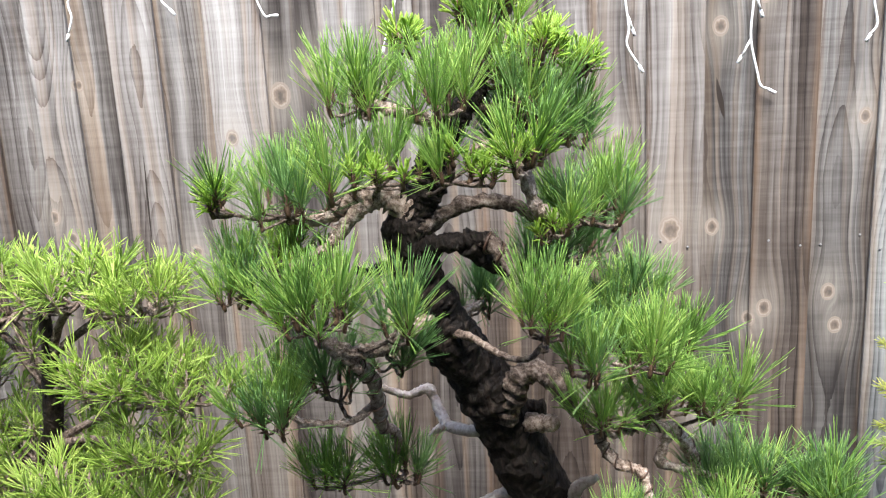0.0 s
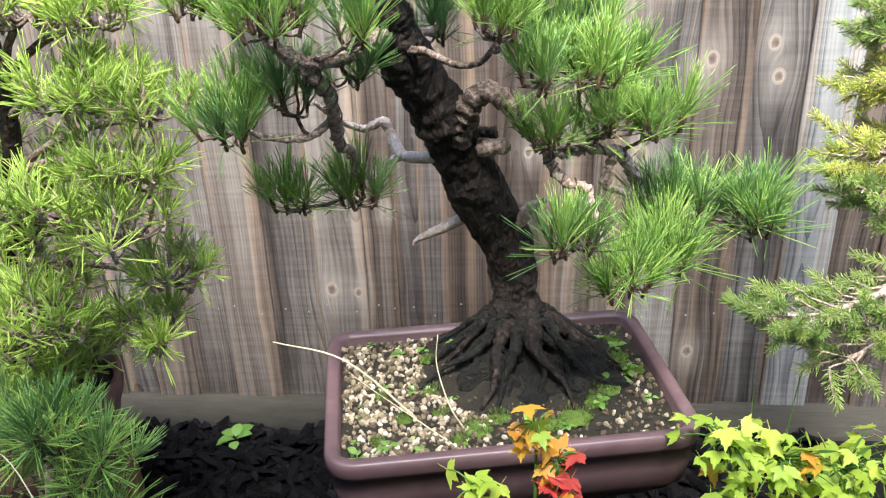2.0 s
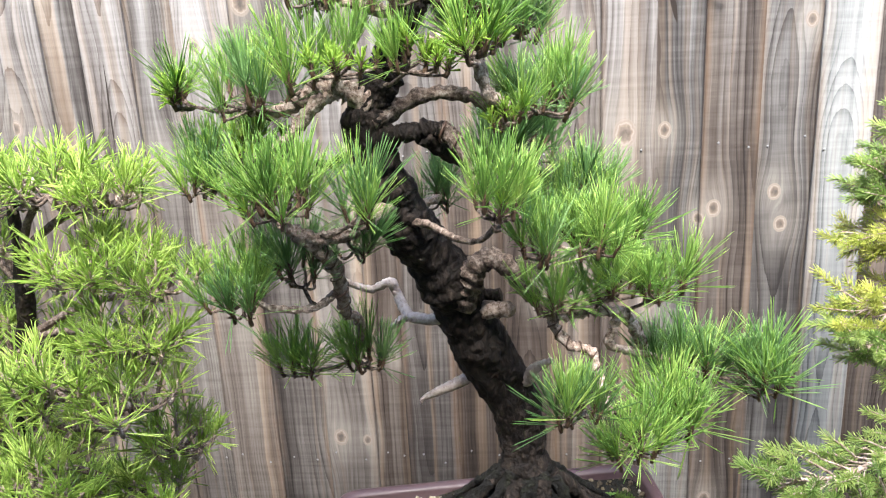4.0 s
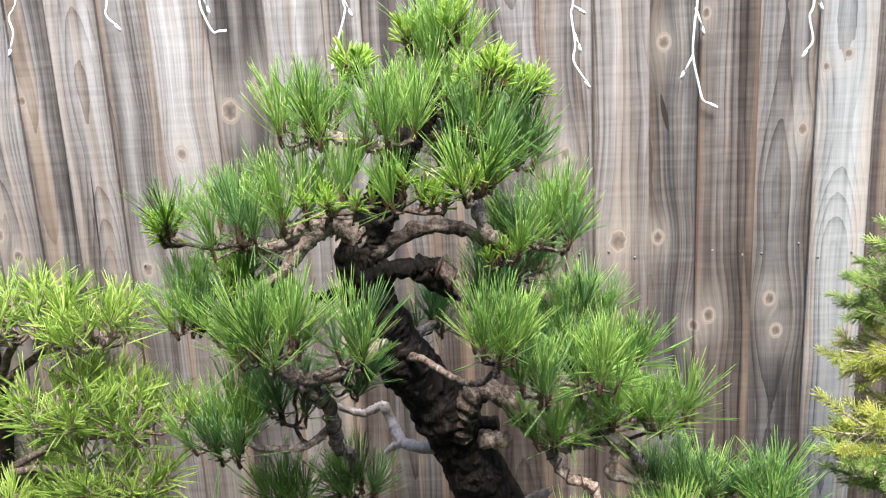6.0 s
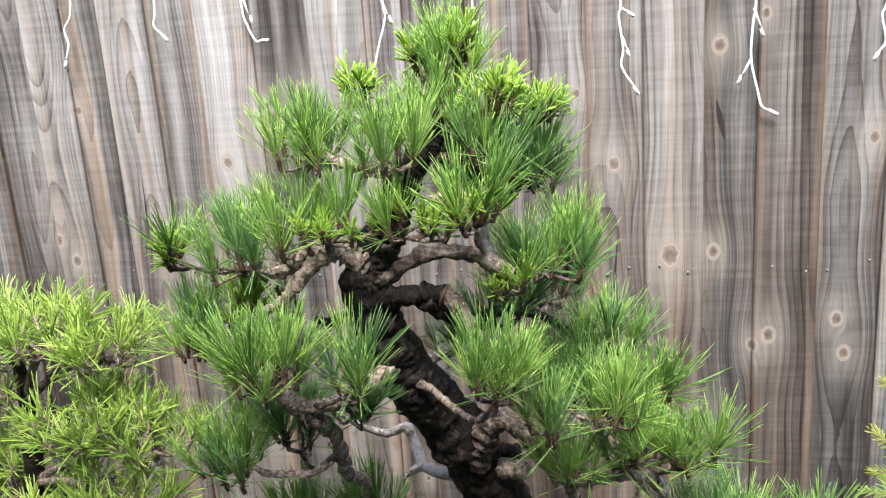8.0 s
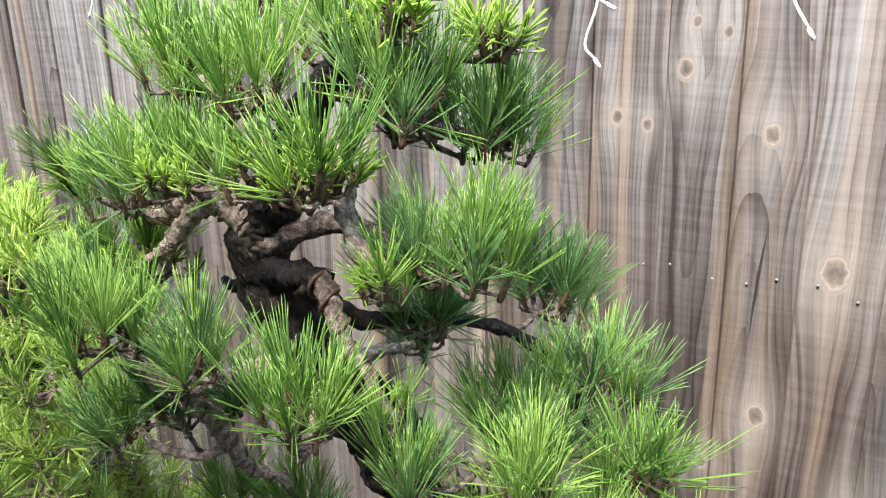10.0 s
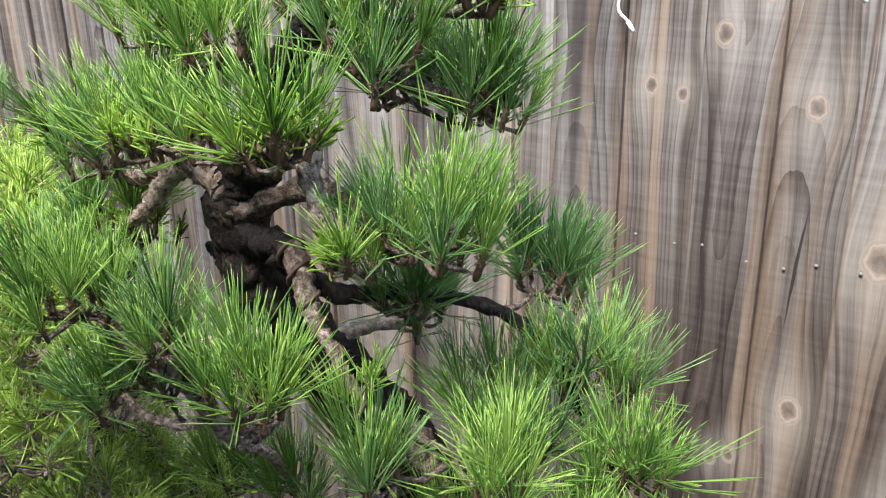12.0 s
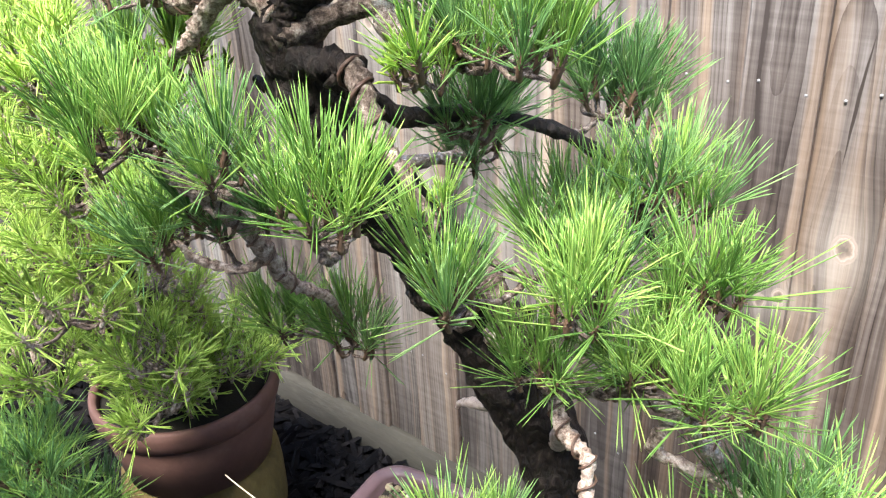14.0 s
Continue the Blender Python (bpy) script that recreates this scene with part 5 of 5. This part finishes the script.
def straw(rows, thick, mat, name, clump):
    bm = bmesh.new()
    n = len(rows)
    tube(bm, [(*p, thick * (1 - 0.6 * i / (n - 1))) for i, p in enumerate(rows)], 5, 6)
    return part(name, bm, mat, clump)


DRY_POT = grass_clump("dry pale grass stems arching over the bonsai pot")
DRY_LOW = grass_clump("dry pale grass stems beside the terracotta pot")
GREEN_THIN = grass_clump("thin green grass stems in front of the fence")
GREEN_RIGHT = grass_clump("clump of long green grass blades beside the maple")
GREEN_FRONT = grass_clump("green grass blades among the orange maple leaves")
straw([(0.17, -0.6, soil_height(0.17, -0.6)), (0.08, -0.61, 0.58), (-0.012, -0.62, 0.615)], 0.0018, M_STRAW, "grass_stem", DRY_POT)
straw([(0.235, -0.62, soil_height(0.235, -0.62)), (0.215, -0.62, 0.52), (0.198, -0.6, 0.57), (0.2, -0.59, 0.61)], 0.0013, M_STRAW, "grass_stem", DRY_POT)
straw([(0.23, -0.66, soil_height(0.23, -0.66)), (0.17, -0.63, 0.505), (0.11, -0.59, 0.52), (0.07, -0.56, 0.53)], 0.0009, M_STRAW, "grass_stem", DRY_POT)
straw([(-0.17, -0.86, GROUND), (-0.19, -0.85, 0.3), (-0.24, -0.84, 0.55), (-0.27, -0.84, 0.62)], 0.0015, M_STRAW, "grass_stem", DRY_LOW)
straw([(-0.34, -0.6, GROUND), (-0.33, -0.62, 0.3), (-0.36, -0.64, 0.5)], 0.0014, M_STRAW, "grass_stem", DRY_LOW)
straw([(0.63, -0.6, GROUND), (0.62, -0.6, 0.3), (0.61, -0.6, 0.5), (0.6, -0.62, 0.57)], 0.0012, M_WEED, "grass_stem", GREEN_THIN)
straw([(0.68, -0.62, GROUND), (0.66, -0.6, 0.35), (0.67, -0.58, 0.53), (0.69, -0.57, 0.59)], 0.0012, M_WEED, "grass_stem", GREEN_THIN)
for i in range(14):
    a = rng.uniform(-0.6, 0.6)
    x, y = 0.8 + rng.uniform(-0.04, 0.04), -0.62 + rng.uniform(-0.03, 0.03)
    straw([(x, y, GROUND), (x + 0.03 * a, y, 0.3), (x + 0.12 * a, y - 0.02, 0.42), (x + 0.2 * a, y - 0.04, 0.5 + rng.uniform(-0.05, 0.03))], 0.0018, M_WEED, "grass_blade", GREEN_RIGHT)
for i in range(7):
    a = rng.uniform(-1, 1)
    x, y = 0.31 + rng.uniform(-0.02, 0.02), -0.8
    straw([(x, y, GROUND), (x + 0.01 * a, y, 0.3), (x + 0.03 * a, y + 0.01, 0.46), (x + 0.1 * a - 0.02, y + 0.01, 0.5)], 0.0016, M_WEED, "grass_blade", GREEN_FRONT)

# ---- hanging light cords on the fence ----


LIGHTS = thing("icicle_lights", "unlit icicle light string of white cord hanging on the fence", "string lights")


def cord(rows, spurs=()):
    y = -0.026
    bm = bmesh.new()
    tube(bm, [(x, y, z, 0.0019) for x, z in rows], 6, 4)
    t = part("drop_cord", bm, M_CORD, LIGHTS)
    ends = [(rows[-2], rows[-1])] + [(a, b_) for a, b_ in spurs]
    for i, (a, b_) in enumerate(ends):
        bm = bmesh.new()
        d = Vector((b_[0] - a[0], 0, b_[1] - a[1])).normalized() * 0.014
        if i:
            tube(bm, [(a[0], y, a[1], 0.0018), (b_[0], y - 0.003, b_[1], 0.0018)], 6, 2)
        tube(bm, [(b_[0], y, b_[1], 0.0026), (b_[0] + d.x, y, b_[1] + d.z, 0.0028)], 7, 2)
        part("bulb", bm, M_CORD, t)


TOP = 1.62
cord([(-0.52, TOP), (-0.525, 1.447), (-0.545, 1.406), (-0.542, 1.38), (-0.552, 1.352)])
cord([(-0.365, TOP), (-0.367, 1.439), (-0.374, 1.402), (-0.36, 1.384)])
cord([(-0.215, TOP), (-0.21, 1.43), (-0.203, 1.389), (-0.191, 1.363), (-0.182, 1.363)], (((-0.207, 1.44), (-0.197, 1.405)),))
cord([(0.03, TOP), (0.034, 1.417), (0.037, 1.386), (0.022, 1.34), (0.011, 1.302)], (((0.03, 1.42), (0.043, 1.388)),))
cord([(0.185, TOP), (0.182, 1.41), (0.18, 1.366), (0.179, 1.285), (0.162, 1.229), (0.176, 1.21)], (((0.182, 1.37), (0.192, 1.338)), ((0.178, 1.285), (0.19, 1.278))))
cord([(0.412, TOP), (0.414, 1.397), (0.41, 1.362), (0.416, 1.312), (0.413, 1.285), (0.432, 1.252)], (((0.412, 1.375), (0.422, 1.368)), ((0.415, 1.33), (0.421, 1.312))))
cord([(0.612, TOP), (0.613, 1.387), (0.609, 1.338), (0.607, 1.285), (0.617, 1.238), (0.624, 1.212), (0.636, 1.205)], (((0.607, 1.285), (0.594, 1.26)), ((0.61, 1.36), (0.62, 1.33))))
cord([(0.797, TOP), (0.797, 1.377), (0.79, 1.338), (0.797, 1.3), (0.788, 1.284)], (((0.797, 1.38), (0.805, 1.358)),))
cord([(-0.69, TOP), (-0.705, 1.42), (-0.729, 1.335), (-0.708, 1.331)], (((-0.702, 1.44), (-0.69, 1.41)),))
cord([(-0.92, TOP), (-0.915, 1.434), (-0.902, 1.323), (-0.905, 1.28), (-0.917, 1.26)])
cord([(-1.1, TOP), (-1.105, 1.45), (-1.095, 1.37), (-1.105, 1.34)])
cord([(-1.27, TOP), (-1.275, 1.45), (-1.26, 1.38), (-1.268, 1.32)])
cord([(-1.45, TOP), (-1.45, 1.46), (-1.435, 1.4), (-1.44, 1.35)])
wire_bm = bmesh.new()
tube(wire_bm, [(x * 0.25, -0.026, TOP + 0.006 * math.sin(x * 2.1), 0.002) for x in range(-14, 9)], 6, 3)
part("main_cord", wire_bm, M_CORD, LIGHTS)

# ---- bark mulch ----
bm = bmesh.new()
for i in range(4200):
    x, y = rng.uniform(-1.6, 1.0), rng.uniform(-1.0, -0.04)
    if i < 1500:
        x, y = rng.uniform(-0.55, 0.25), rng.uniform(-0.75, -0.04)
    ln, wd, th = rng.uniform(0.012, 0.045), rng.uniform(0.005, 0.014), rng.uniform(0.002, 0.005)
    m = Matrix.Translation((x, y, GROUND + rng.uniform(0.002, 0.018))) @ Euler((rng.gauss(0, 0.35), rng.gauss(0, 0.35), rng.uniform(0, 6.28))).to_matrix().to_4x4()
    k = rng.uniform(0.5, 0.9)
    v = [bm.verts.new(m @ Vector(p)) for p in ((-ln, -wd * k, 0), (-ln * 0.3, -wd, -th), (ln, -wd * k, 0), (ln * 0.9, wd * k, th * 0.5), (0, wd, 0), (-ln, wd * 0.6, 0), (-ln * 0.5, 0, th * 2), (ln * 0.5, 0, th * 2.2))]
    for f in ((0, 1, 7, 6), (1, 2, 7), (2, 3, 7), (3, 4, 6, 7), (4, 5, 6), (5, 0, 6)):
        bm.faces.new([v[q] for q in f])
tagged(part("bark_mulch", bm, M_MULCH, smooth=False), "loose black-dyed bark mulch chips", "mulch", kind="stuff")

# ---- palings and nails ----
NAIL = bmesh.new()
bmesh.ops.create_icosphere(NAIL, subdivisions=1, radius=0.0024, matrix=Matrix.Diagonal((1, 0.45, 1, 1)))
NAIL = mesh_of(NAIL, "nail", (M_NAIL,))


# boards by their first edge: how pale they have weathered, how silvery
WEAR = {
    0.906: (0.3, 0.1), 0.814: (0.6, 0.9), 0.718: (0.33, 0.4), 0.621: (0.38, 0.05), 0.54: (0.36, 0.45), 0.446: (0.56, 0.0), 0.358: (0.46, 0.0), 0.267: (0.42, 0.0), 0.165: (0.45, 0.0),
    0.06: (0.42, 0.2), -0.006: (0.55, 0.0), -0.106: (0.68, 0.1), -0.208: (0.45, 0.25), -0.311: (0.66, 0.0), -0.401: (0.5, 0.2), -0.49: (0.64, 0.0), -0.565: (0.36, 0.3), -0.645: (0.55, 0.1), -0.73: (0.36, 0.2),
}


def paling(x0, x1, proud):
    """One board: slightly cupped, with worn arrises and an uneven face."""
    bm = bmesh.new()
    y0 = -0.0125 if proud else -0.002
    th = 0.01 if proud else 0.013
    c, w = (x0 + x1) / 2, x1 - x0 + (0.0 if proud else 0.03)
    prof = [(-w / 2, y0 + th), (-w / 2, y0 + 0.003), (-w / 2 + 0.003, y0), (0, y0 + rng.uniform(-0.0012, 0.0012)), (w / 2 - 0.003, y0), (w / 2, y0 + 0.003), (w / 2, y0 + th)]
    lean, bow = rng.uniform(-0.0018, 0.0018), rng.uniform(-0.002, 0.002)
    rings = []
    for z in (0.075, 0.5, 0.95, 1.4, 1.85):
        f = (z - 0.95) / 0.9
        rings.append([bm.verts.new((x + lean * f, y + bow * (1 - f * f) * (0.4 if y > y0 + 0.005 else 1), z)) for x, y in prof])
    for a, b_ in zip(rings, rings[1:]):
        for k in range(len(prof) - 1):
            bm.faces.new((a[k], a[k + 1], b_[k + 1], b_[k]))
        bm.faces.new((a[-1], a[0], b_[0], b_[-1]))
    bm.faces.new(rings[-1])
    bm.faces.new(list(reversed(rings[0])))
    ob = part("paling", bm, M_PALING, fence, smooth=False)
    ob.location.x = c
    ob.color = (*WEAR.get(round(x0, 3), (rng.uniform(0.32, 0.66), rng.choice((0.0, 0.1, 0.35)))), 0.0, 1.0)
    for zn in (0.32, 0.945, 1.6):
        for s in (-0.27, 0.27):
            nl = new("nail", NAIL)
            nl.parent = ob
            nl.location = (s * (x1 - x0) + rng.uniform(-0.008, 0.008), y0 - 0.0005, zn + rng.uniform(-0.012, 0.012))


EDGES = [-1.705, -1.61, -1.52, -1.43, -1.36, -1.27, -1.185, -1.1, -1.0, -0.91, -0.82, -0.73, -0.645, -0.565, -0.49, -0.401, -0.311, -0.208, -0.106, -0.006, 0.06, 0.165, 0.267, 0.358, 0.446, 0.54, 0.621, 0.718, 0.814, 0.906]
lo, hi = [EDGES[0]], [EDGES[-1]]
for i in range(20):
    lo.append(lo[-1] - rng.uniform(0.085, 0.1))
for i in range(20):
    hi.append(hi[-1] + rng.uniform(0.088, 0.102))
ALL = list(reversed(lo)) + EDGES[1:-1] + hi
START = ALL.index(-0.106)
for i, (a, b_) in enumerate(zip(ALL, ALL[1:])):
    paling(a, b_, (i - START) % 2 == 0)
